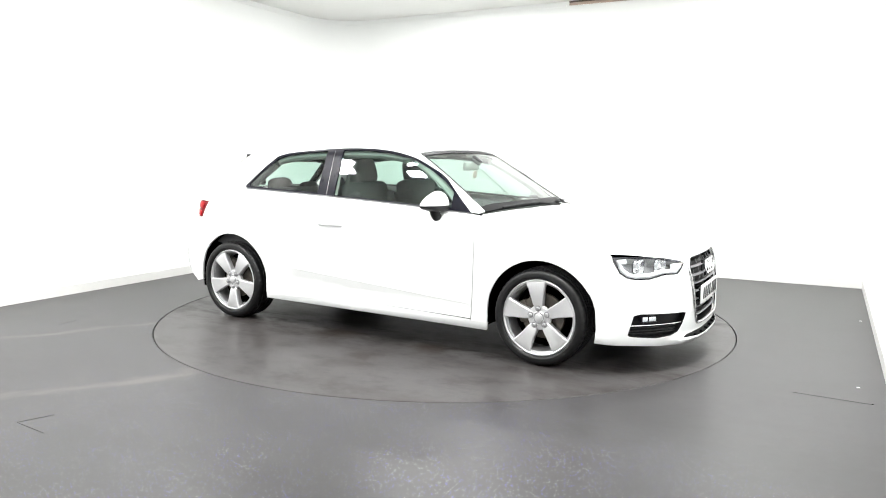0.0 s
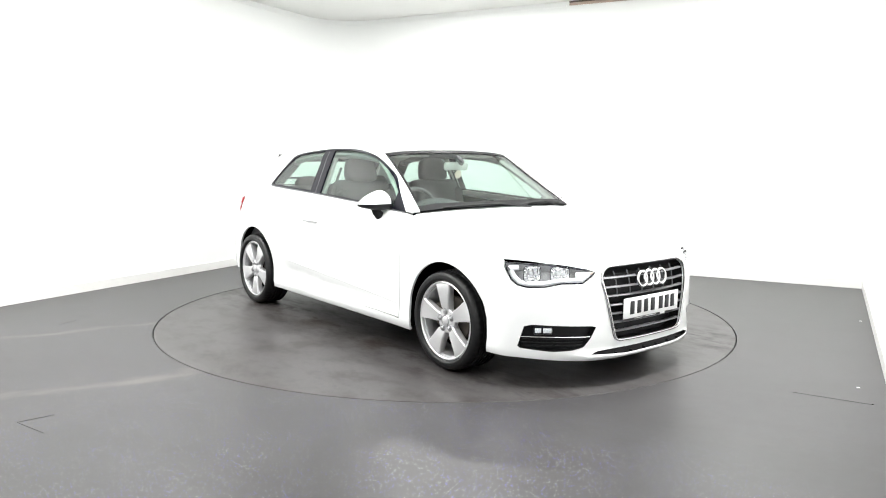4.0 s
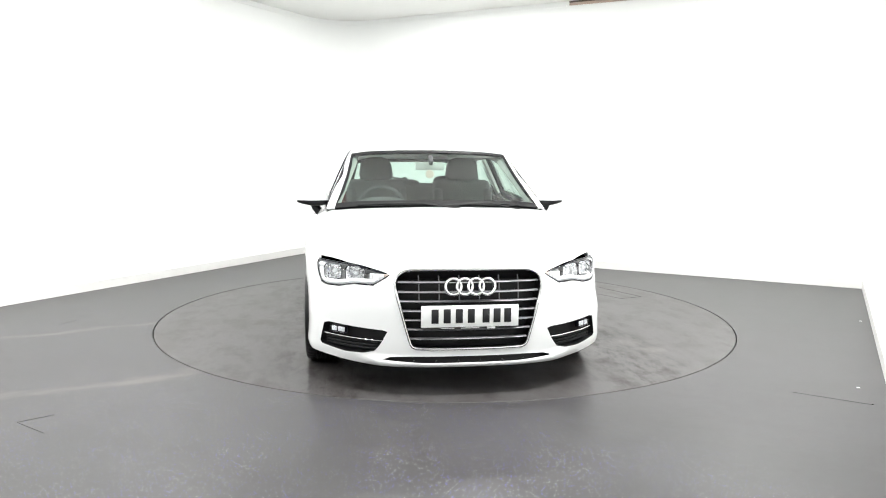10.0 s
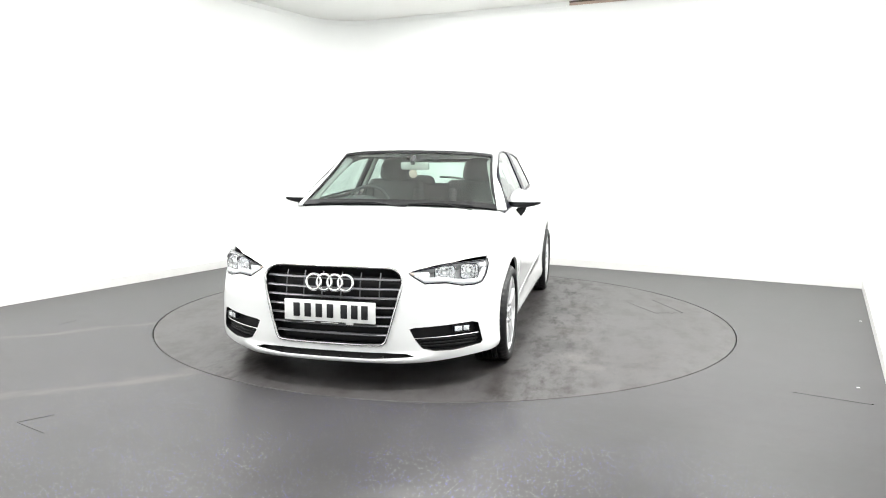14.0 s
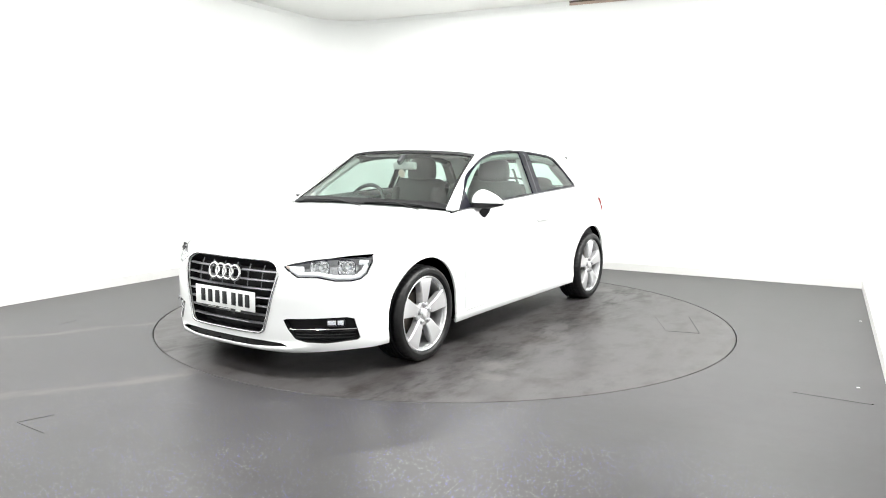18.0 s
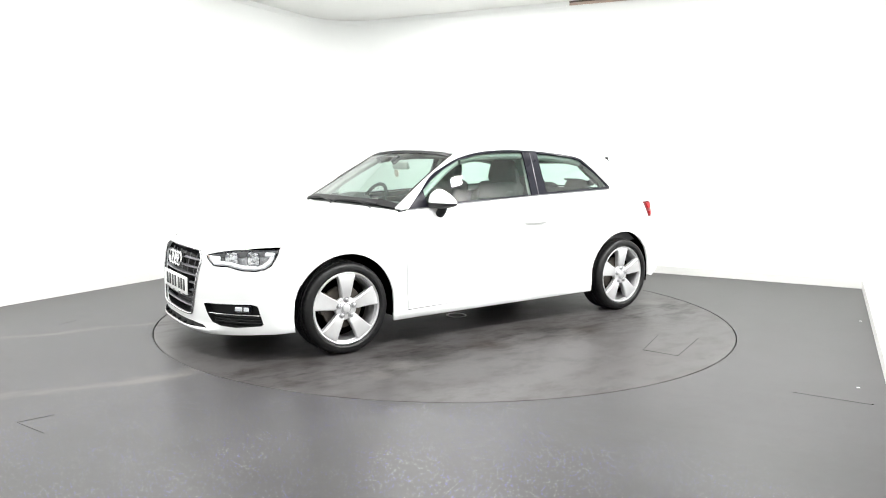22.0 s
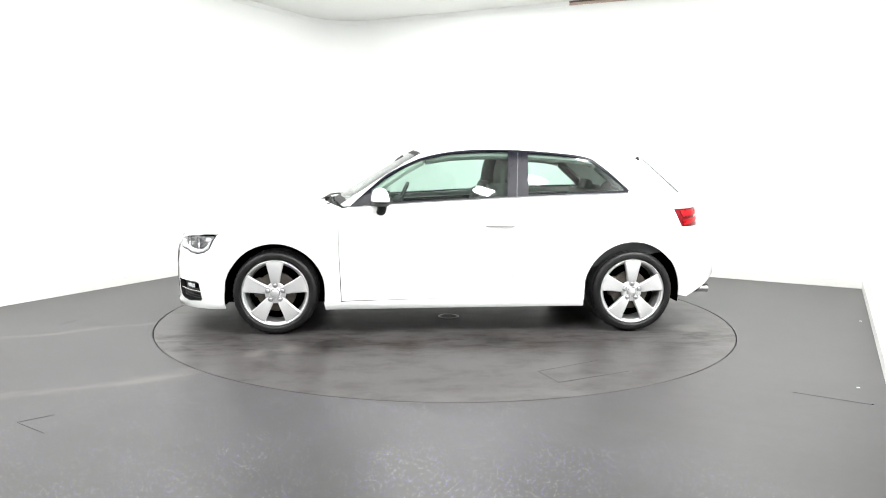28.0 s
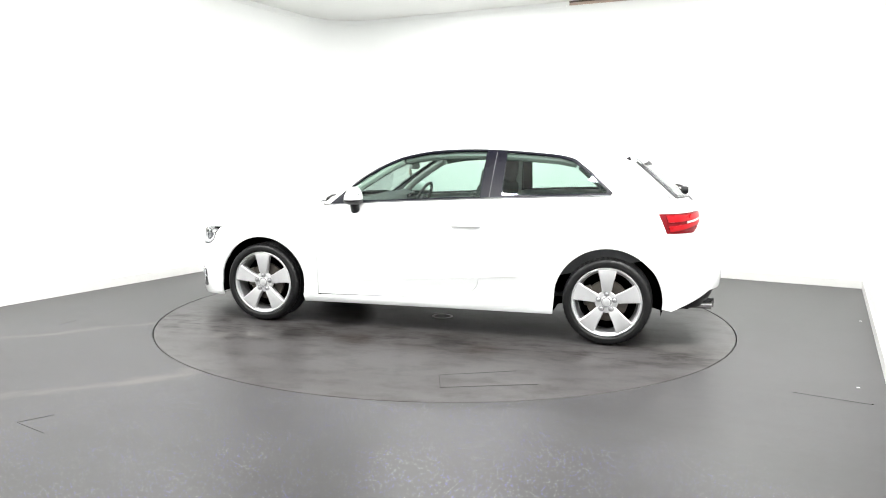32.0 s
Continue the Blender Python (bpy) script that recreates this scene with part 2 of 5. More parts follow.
        link(both.outputs[0], pale.inputs[0])
        link(last, pale.inputs[6])
        pale.inputs[7].default_value = (0.105, 0.100, 0.094, 1)
        last = pale.outputs[2]
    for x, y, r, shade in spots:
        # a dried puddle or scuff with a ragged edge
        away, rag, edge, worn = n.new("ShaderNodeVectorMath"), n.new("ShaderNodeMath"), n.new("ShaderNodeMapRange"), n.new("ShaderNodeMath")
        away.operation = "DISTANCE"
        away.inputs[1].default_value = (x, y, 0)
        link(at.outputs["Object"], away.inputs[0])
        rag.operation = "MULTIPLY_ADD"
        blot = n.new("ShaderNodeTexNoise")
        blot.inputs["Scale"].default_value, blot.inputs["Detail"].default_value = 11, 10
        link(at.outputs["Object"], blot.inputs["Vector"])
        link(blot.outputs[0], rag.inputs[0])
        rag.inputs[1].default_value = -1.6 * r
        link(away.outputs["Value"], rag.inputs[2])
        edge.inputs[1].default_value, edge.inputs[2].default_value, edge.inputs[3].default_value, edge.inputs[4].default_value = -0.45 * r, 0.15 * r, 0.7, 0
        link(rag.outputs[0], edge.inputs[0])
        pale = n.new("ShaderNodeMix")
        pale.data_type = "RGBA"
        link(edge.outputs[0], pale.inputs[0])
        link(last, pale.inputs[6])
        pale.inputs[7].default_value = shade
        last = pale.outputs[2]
    link(last, p.inputs["Base Color"])
    return m


FLOOR = floor_material("flecked_vinyl_floor", 0.12, ((-5.81, 0.07), (-4.36, 0.09)))
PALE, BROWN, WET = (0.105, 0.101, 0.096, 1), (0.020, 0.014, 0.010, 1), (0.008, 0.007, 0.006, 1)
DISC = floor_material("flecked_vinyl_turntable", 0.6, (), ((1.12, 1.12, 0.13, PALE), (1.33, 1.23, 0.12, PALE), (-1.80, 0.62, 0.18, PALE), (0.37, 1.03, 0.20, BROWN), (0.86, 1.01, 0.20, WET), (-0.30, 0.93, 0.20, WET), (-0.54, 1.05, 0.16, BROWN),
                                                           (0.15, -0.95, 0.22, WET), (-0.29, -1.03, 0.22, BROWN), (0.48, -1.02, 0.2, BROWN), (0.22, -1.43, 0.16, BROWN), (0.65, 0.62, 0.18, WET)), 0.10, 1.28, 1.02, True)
SEAM = material("dark_floor_seam", (0.03, 0.03, 0.03), 0.7)
FAINT = material("faint_floor_joint", (0.041, 0.040, 0.040), 0.36, spec=0.19)


# ---- mesh helpers ----
def part(name, bm, mat, parent=None, label="", smooth=True, at=(0, 0, 0)):
    """Links a bmesh, or (verts, faces) with optional corner normals, as one mesh object."""
    me = bpy.data.meshes.new(name)
    if isinstance(bm, bmesh.types.BMesh):
        bm.normal_update()
        bm.to_mesh(me)
        bm.free()
        normals = None
    else:
        me.from_pydata([tuple(map(float, v)) for v in bm[0]], [], [tuple(int(i) for i in f) for f in bm[1]])
        normals = bm[2] if len(bm) > 2 else None
    me.materials.append(mat)
    for f in me.polygons:
        f.use_smooth = smooth
    if normals is not None:
        me.normals_split_custom_set([tuple(map(float, v)) for v in normals])
    elif smooth:
        me.set_sharp_from_angle(angle=radians(38))
    ob = new(name, me)
    ob.location = at
    if parent is not None:
        ob.parent = parent
    return tagged(ob, label) if label else ob


def block(size, at=(0, 0, 0), bevel=0.004, turn=(0, 0, 0), bm=None, segments=2):
    """A box with rounded edges, added to bm."""
    own = bmesh.new()
    bmesh.ops.create_cube(own, size=1)
    bmesh.ops.scale(own, vec=size, verts=own.verts)
    if bevel:
        bmesh.ops.bevel(own, geom=own.edges[:], offset=bevel, segments=segments, affect="EDGES", profile=0.5)
    bmesh.ops.transform(own, matrix=pose(*at, *turn), verts=own.verts)
    return join(bm, own)


def join(bm, own):
    if bm is None:
        return own
    me = bpy.data.meshes.new("tmp")
    own.to_mesh(me)
    own.free()
    bm.from_mesh(me)
    bpy.data.meshes.remove(me)
    return bm


def lathe(profile, steps=48, axis="y", bm=None, m=None, close=False):
    """Turns (radius, along) points round an axis."""
    own = bmesh.new()
    rings = []
    for i in range(steps):
        a = 2 * math.pi * i / steps
        ring = []
        for r, h in profile:
            c, s = r * math.cos(a), r * math.sin(a)
            ring.append(own.verts.new((c, h, s) if axis == "y" else (c, s, h) if axis == "z" else (h, c, s)))
        rings.append(ring)
    n = len(profile)
    for i in range(steps):
        p, q = rings[i], rings[(i + 1) % steps]
        for k in range(n if close else n - 1):
            k2 = (k + 1) % n
            own.faces.new((p[k], q[k], q[k2], p[k2]))
    bmesh.ops.remove_doubles(own, verts=own.verts, dist=1e-5)
    bmesh.ops.recalc_face_normals(own, faces=own.faces)
    if m is not None:
        bmesh.ops.transform(own, matrix=m, verts=own.verts)
    return join(bm, own)


def tube(points, radius, sides=8, closed=False, bm=None, flat=1.0):
    """A round or flattened bar along points."""
    own = bmesh.new()
    pts = [Vector(p) for p in points]
    rings = []
    for i, p in enumerate(pts):
        a = pts[i - 1] if closed or i else p
        b = pts[(i + 1) % len(pts)] if closed or i < len(pts) - 1 else p
        d = (b - a).normalized()
        side = d.cross(Vector((0, 0, 1)))
        side = side.normalized() if side.length > 1e-3 else Vector((1, 0, 0))
        up = side.cross(d).normalized()
        rings.append([own.verts.new(p + radius * (math.cos(t) * side + flat * math.sin(t) * up)) for t in (2 * math.pi * k / sides for k in range(sides))])
    for i in range(len(rings) if closed else len(rings) - 1):
        p, q = rings[i], rings[(i + 1) % len(rings)]
        for k in range(sides):
            own.faces.new((p[k], p[(k + 1) % sides], q[(k + 1) % sides], q[k]))
    if not closed:
        own.faces.new(rings[0][::-1])
        own.faces.new(rings[-1])
    bmesh.ops.recalc_face_normals(own, faces=own.faces)
    return join(bm, own)


def prism(outline, depth, m=None, bm=None, bevel=0.0):
    """A flat plate from a 2D outline in x, y, extruded down by depth."""
    own = bmesh.new()
    f = own.faces.new([own.verts.new((x, y, 0)) for x, y in outline])
    ext = bmesh.ops.extrude_face_region(own, geom=[f])
    bmesh.ops.translate(own, vec=(0, 0, -depth), verts=[v for v in ext["geom"] if isinstance(v, bmesh.types.BMVert)])
    bmesh.ops.recalc_face_normals(own, faces=own.faces)
    if bevel:
        bmesh.ops.bevel(own, geom=own.edges[:], offset=bevel, segments=2, affect="EDGES", profile=0.5)
    if m is not None:
        bmesh.ops.transform(own, matrix=m, verts=own.verts)
    return join(bm, own)


# ---- room ----
def rect_hole(radius, steps=160):
    """Floor sheet of the room with a round opening for the turntable."""
    angles = sorted([2 * math.pi * i / steps for i in range(steps)]
                    + [math.atan2(y - HUB.y, x - HUB.x) % (2 * math.pi) for x in (LEFT, RIGHT) for y in (BACK, REAR)])
    bm = bmesh.new()
    inner, outer, below = [], [], []
    for a in angles:
        c, s = math.cos(a), math.sin(a)
        ks = [(LEFT - HUB.x) / c if c < -1e-9 else (RIGHT - HUB.x) / c if c > 1e-9 else 1e9, (BACK - HUB.y) / s if s > 1e-9 else (REAR - HUB.y) / s if s < -1e-9 else 1e9]
        k = min(ks)
        inner.append(bm.verts.new((HUB.x + radius * c, HUB.y + radius * s, 0)))
        below.append(bm.verts.new((HUB.x + radius * c, HUB.y + radius * s, -0.06)))
        outer.append(bm.verts.new((HUB.x + k * c, HUB.y + k * s, 0)))
    for i in range(len(angles)):
        j = (i + 1) % len(angles)
        bm.faces.new((inner[i], outer[i], outer[j], inner[j]))
        bm.faces.new((below[i], inner[i], inner[j], below[j]))
    return bm


floor = tagged(part("floor", rect_hole(PLATE_R + 0.008), FLOOR, smooth=False), "dark grey flecked vinyl floor with scuffs and dried streaks", "floor", kind="structure")
part("pit_lining", lathe([(0.01, -0.055), (PLATE_R + 0.05, -0.055), (PLATE_R + 0.05, -0.03)], 64, "z", m=Matrix.Translation(HUB)), SEAM, floor)

RND = 0.62


def wall_run(path, z0, z1, thick, name, mat, label, category, smooth=True):
    """An upright band along a plan path (inner face on the path), with thickness."""
    bm = bmesh.new()
    rows = []
    for i, (x, y) in enumerate(path):
        a, b = path[max(i - 1, 0)], path[min(i + 1, len(path) - 1)]
        d = Vector((b[0] - a[0], b[1] - a[1])).normalized()
        ox, oy = -d.y * thick, d.x * thick
        rows.append([bm.verts.new(v) for v in ((x, y, z0), (x, y, z1), (x + ox, y + oy, z1), (x + ox, y + oy, z0))])
    for p, q in zip(rows, rows[1:]):
        for k in range(4):
            bm.faces.new((p[k], q[k], q[(k + 1) % 4], p[(k + 1) % 4]))
    bm.faces.new(rows[0])
    bm.faces.new(rows[-1][::-1])
    bmesh.ops.recalc_face_normals(bm, faces=bm.faces)
    return tagged(part(name, bm, mat, smooth=smooth), label, category, kind="structure")


def corner(off, steps=14):
    """The plan of the rounded corner between left and back wall, off metres inside the face."""
    cx, cy, r = LEFT + RND, BACK - RND, RND - off
    return [(cx - r * math.cos(math.pi / 2 * i / steps), cy + r * math.sin(math.pi / 2 * i / steps)) for i in range(steps + 1)]


wall_run([(LEFT, REAR)] + corner(0) + [(RIGHT, BACK)], -0.02, TOP + 0.05, 0.12, "wall_west", WALL, "plain white studio wall with a rounded corner", "wall")
wall_run([(RIGHT, BACK - 0.001), (RIGHT, REAR)], -0.02, TOP + 0.05, 0.12, "wall_east", WALL, "plain white painted wall", "wall")
wall_run([(RIGHT, REAR), (LEFT, REAR)], -0.02, TOP + 0.05, 0.12, "wall_south", WALL, "plain white painted wall", "wall")
wall_run([(LEFT + 0.012, REAR)] + corner(0.012) + [(RIGHT - 0.012, BACK - 0.012)], 0.0, 0.085, 0.014, "baseboard", SKIRT, "white skirting board along the wall", "skirting")
wall_run([(RIGHT - 0.012, BACK - 0.013), (RIGHT - 0.012, REAR)], 0.0, 0.085, 0.014, "baseboard", SKIRT, "white skirting board along the wall", "skirting")
bm = bmesh.new()
block((RIGHT - LEFT + 0.2, BACK - REAR + 0.2, 0.08), ((LEFT + RIGHT) / 2, (BACK + REAR) / 2, TOP + 0.04), 0, bm=bm)
tagged(part("ceiling", bm, CEILING, smooth=False), "pale grey ceiling sheet", "ceiling", kind="structure")
wall_run([(LEFT + 0.01, REAR)] + corner(0.01) + [(-2.80, BACK - 0.01)], TOP - 0.060, TOP - 0.040, 0.010, "trim", WALL, "thin white edge trim under the ceiling", "trim")
wall_run([(-2.76, BACK - 0.03), (RIGHT - 1.2, BACK - 0.03)], TOP - 0.022, TOP - 0.004, 0.028, "ceiling_gap", DARK_SLOT, "dark narrow gap between wall top and ceiling", "gap")
wall_run([(-2.76, BACK - 0.026), (RIGHT - 1.2, BACK - 0.026)], TOP - 0.05, TOP - 0.023, 0.024, "ceiling_batten", BEAM, "pale brown wooden batten under the ceiling", "batten")


def ceiling_light(x, y):
    ob = new("ceiling_light")
    ob.location = (x, y, TOP)
    part("diffuser", block((LAMP_W, LAMP_L, 0.012), (0, 0, -0.016), 0.003), LAMP_MAT, ob, "glowing white diffuser")
    for sx, sy, w, l in ((0, 1, LAMP_W + 0.06, 0.03), (0, -1, LAMP_W + 0.06, 0.03), (1, 0, 0.03, LAMP_L), (-1, 0, 0.03, LAMP_L)):
        part("frame", block((w, l, 0.03), (sx * (LAMP_W / 2 + 0.015), sy * (LAMP_L / 2 + 0.015), -0.015), 0.003), LAMP_TRIM, ob)
    return tagged(ob, "rectangular white ceiling light panel, switched on", "ceiling light", "ceiling lights")


for lx, ly in LAMP_SPOTS:
    ceiling_light(lx, ly)


def turntable():
    """The round plate under the car, turning with it."""
    ob = new("turntable")
    ob.location = HUB
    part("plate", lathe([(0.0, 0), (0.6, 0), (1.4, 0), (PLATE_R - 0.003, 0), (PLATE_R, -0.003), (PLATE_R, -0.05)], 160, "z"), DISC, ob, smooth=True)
    return tagged(ob, "round dark grey flecked vinyl turntable plate", "turntable")


plate = turntable()


# ---- car: body surface ----
def curve(*pts):
    """Smooth monotone curve through (x, y) points."""
    xs, ys = np.array(pts, float).T
    h = np.diff(xs)
    d = np.diff(ys) / h
    m = np.zeros_like(xs)
    m[0], m[-1] = d[0], d[-1]
    for i in range(1, len(xs) - 1):
        if d[i - 1] * d[i] > 0:
            w1, w2 = 2 * h[i] + h[i - 1], h[i] + 2 * h[i - 1]
            m[i] = (w1 + w2) / (w1 / d[i - 1] + w2 / d[i])
    def at(x):
        x = np.clip(np.asarray(x, float), xs[0], xs[-1])
        i = np.clip(np.searchsorted(xs, x) - 1, 0, len(h) - 1)
        t = (x - xs[i]) / h[i]
        return ((1 + 2 * t) * (1 - t) ** 2 * ys[i] + t * (1 - t) ** 2 * h[i] * m[i]
                + t * t * (3 - 2 * t) * ys[i + 1] + t * t * (t - 1) * h[i] * m[i + 1])
    return at

RISE = curve((-.8, .05), (0, .075), (1.0, .03), (2.1, 0), (3.5, 0))
PLAN = curve((-.8, .74), (-.4, .850), (0, .886), (.6, .88), (1.3, .878), (2.0, .882), (2.6, .897), (2.95, .875), (3.2, .83), (3.5, .76))
FLANK = curve((.1, -.06), (.17, -.018), (.2, -.004), (.225, 0), (.26, -.004), (.30, -.006), (.34, -.008), (.45, -.006), (.6, 0), (.74, 0), (.80, -.008), (.85, -.03), (.92, -.08), (1.05, -.16))
DECK = curve((-.8, .93), (-.5, .985), (0, 1.0), (1.0, .98), (2.0, .95), (2.2, .942), (2.5, .910), (2.8, .860), (3.1, .785), (3.3, .715), (3.5, .62))
CROWN = curve((-.8, .05), (1.8, .035), (2.2, .05), (3.1, .10), (3.5, .1))
NOSE = curve((.1, -.05), (.16, -.018), (.22, -.004), (.3, 0), (.45, 0), (.55, -.008), (.66, -.036), (.75, -.105), (.95, -.5))
TAIL = curve((.1, .30), (.2, .12), (.28, .05), (.38, .01), (.5, 0), (.62, .015), (.68, .08), (.76, .145), (.90, .172), (1.0, .225), (1.3, .5))
TUMBLE = curve((.8, .046), (.92, -.003), (1.0, -.0370), (1.1, -.0812), (1.2, -.1275), (1.3, -.176), (1.37, -.235), (1.42, -.31))

CABIN_PLAN = curve((-.7, -.15), (-.3, -.07), (0, -.03), (.5, 0), (1.3, .006), (2.1, 0), (2.4, -.01))
ROOF = curve((-.7, 1.19), (-.3, 1.305), (0, 1.352), (.5, 1.388), (.9, 1.401), (1.3, 1.397), (1.7, 1.358), (2.1, 1.26))

def blend(ds, r):
    return -r * np.log(sum(np.exp(-np.clip(d, -1, 1) / r) for d in ds))
def lower(x, y, z):
    a = np.abs(y)
    z2 = z - RISE(x) * np.clip((z - .6) / .25, 0, 1)
    cheek = .055 * np.clip((x - 2.78) / .30, 0, 1) ** 2 * np.clip((z - .40) / .2, 0, 1)
    # crease across the lower door, and the lip under the nose
    low = .4455 - .0733 * (x - .62)
    crease = .008 * np.clip((low - z) / .06, 0, 1) ** 1.5 * np.clip((z - .25) / .09, 0, 1) * np.clip((x - .45) / .2, 0, 1) * np.clip((2.22 - x) / .1, 0, 1)
    lip = .034 * np.exp(-((z - .170) / .026) ** 2) * np.clip((.60 - a) / .12, 0, 1)
    taper = .042 * np.clip((-.05 - x) / .3, 0, 1) * np.clip((z - .58) / .3, 0, 1)
    return blend((PLAN(x) + FLANK(z2) - cheek - crease - taper - a, DECK(x) - CROWN(x) * (a / .79) ** 2.4 - z,
                 (3.436 - .5815 * a ** 2.92 + NOSE(z) + lip - x) * .9, (x + .775 - .55 * a ** 5 - TAIL(z)) * .9, z - .140), .014)
def cabin(x, y, z):
    a = np.abs(y)
    return blend((.777 + TUMBLE(z) + CABIN_PLAN(x) - a, ROOF(x) - .055 * (a / .6) ** 2 - z,
                 (2.141 - 1.65 * (z - .923) + .13 * (1 - (a / .739) ** 2) - x) * .5,
                 (x + .50 - 1.167 * (z - .97) + .08 * (1 - (a / .5) ** 2)) * .65, z - .8 - .11 * np.clip((-.15 - x) / .2, 0, 1)), .012)
def body(x, y, z):
    return np.maximum(lower(x, y, z), cabin(x, y, z))
def meet(field, p, way, lo, hi):
    """Where rays p + k * way enter the field, k between lo and hi."""
    p = np.asarray(p, float)
    n = 160
    k0 = np.full(len(p), hi, float); found = np.zeros(len(p), bool); prev = np.full(len(p), lo, float)
    for k in np.linspace(lo, hi, n):
        q = p + k * way
        ins = field(q[:, 0], q[:, 1], q[:, 2]) > 0
        hitn = ins & ~found
        k0[hitn] = k; found |= ins
        prev[~found] = k
    a, b = prev, k0
    for _ in range(24):
        m = (a + b) / 2
        q = p + m[:, None] * way
        ins = field(q[:, 0], q[:, 1], q[:, 2]) > 0
        b = np.where(ins, m, b); a = np.where(ins, a, m)
    return p + b[:, None] * way, found


def side_way(u, v):
    return np.stack([u, np.full_like(u, 1.2), v], 1), np.tile((0., -1., 0.), (len(u), 1)), 1.15


def top_way(u, v):
    return np.stack([u, v, np.full_like(u, 1.75)], 1), np.tile((0., 0., -1.), (len(u), 1)), 1.5


def nose_way(u, v):
    a = u / .85
    return np.stack([2.55 + 1.4 * np.cos(a), 1.4 * np.sin(a), v], 1), np.stack([-np.cos(a), -np.sin(a), 0 * a], 1), 1.38


def tail_way(u, v):
    a = u / .8
    return np.stack([.1 - 1.4 * np.cos(a), 1.4 * np.sin(a), v], 1), np.stack([np.cos(a), -np.sin(a), 0 * a], 1), 1.38


def face_way(u, v):
    return np.stack([np.full_like(u, 3.6), u, v], 1), np.tile((-1., 0., 0.), (len(u), 1)), 2.6


def back_way(u, v):
    return np.stack([np.full_like(u, -1.2), u, v], 1), np.tile((1., 0., 0.), (len(u), 1)), 1.8


def slant_way(u, v):
    d = np.array((-.3, -.75, -.59))
    d /= np.linalg.norm(d)
    e2 = np.array((0, -d[2], d[1]))
    e2 = e2 / np.linalg.norm(e2) * -1
    e1 = np.cross(e2, d)
    return np.outer(u, e1) + np.outer(v, e2) - 1.7 * d + np.array((1.8, .65, 1.1)), np.tile(d, (len(u), 1)), 3.2


def to_uv(way, p):
    """The flat coordinates of points of the body in one of the projections."""
    x, y, z = np.asarray(p, float).T
    if way is side_way:
        return np.stack([x, z], 1)
    if way is top_way:
        return np.stack([x, y], 1)
    if way is nose_way:
        return np.stack([.85 * np.arctan2(y, x - 2.55), z], 1)
    if way is tail_way:
        return np.stack([.8 * np.arctan2(y, .1 - x), z], 1)
    if way in (face_way, back_way):
        return np.stack([y, z], 1)
    d = np.array((-.3, -.75, -.59))
    d /= np.linalg.norm(d)
    e2 = np.array((0, -d[2], d[1]))
    e2 = e2 / np.linalg.norm(e2) * -1
    e1 = np.cross(e2, d)
    q = np.asarray(p, float) - np.array((1.8, .65, 1.1))
    return np.stack([q @ e1, q @ e2], 1)


def on(way, pts, field):
    """Points of the body's surface under flat coordinates."""
    uv = np.asarray(pts, float)
    p, d, far = way(uv[:, 0], uv[:, 1])
    return meet(field, p, d, 0, far)[0]


def dense(loop, step, closed=True):
    out = []
    n = len(loop)
    for i in range(n if closed else n - 1):
        a, b = np.array(loop[i], float), np.array(loop[(i + 1) % n], float)
        k = max(1, int(round(np.linalg.norm(b - a) / step)))
        out += [a + (b - a) * j / k for j in range(k)]
    if not closed:
        out.append(np.array(loop[-1], float))
    return np.array(out)


def inside(loop, q):
    """Which of the points q lie in the loop."""
    a, b = loop, np.roll(loop, -1, 0)
    x, y = q[:, :1], q[:, 1:]
    cross = (a[:, 1] > y) != (b[:, 1] > y)
    dy = np.where(b[:, 1] == a[:, 1], 1e-12, b[:, 1] - a[:, 1])
    return (cross & (x < (b[:, 0] - a[:, 0]) * (y - a[:, 1]) / dy + a[:, 0])).sum(1) % 2 == 1


def gap_to(loop, q):
    a, b = loop, np.roll(loop, -1, 0)
    ab = b - a
    t = np.clip(((q[:, None] - a) * ab).sum(2) / np.maximum((ab * ab).sum(1), 1e-12), 0, 1)
    return np.linalg.norm(q[:, None] - a - t[..., None] * ab, axis=2).min(1)


def shrink(loop, by):
    area = np.sum(loop[:, 0] * np.roll(loop[:, 1], -1) - np.roll(loop[:, 0], -1) * loop[:, 1])
    if area < 0:
        loop = loop[::-1]
    t = np.roll(loop, -1, 0) - np.roll(loop, 1, 0)
    t /= np.maximum(np.linalg.norm(t, axis=1), 1e-9)[:, None]
    return loop + by * np.stack([-t[:, 1], t[:, 0]], 1)


def slope(field, p, h=.004):
    g = np.stack([field(*(p + h * e).T) - field(*(p - h * e).T) for e in np.eye(3)], 1)
    return -g / np.maximum(np.linalg.norm(g, axis=1), 1e-9)[:, None]


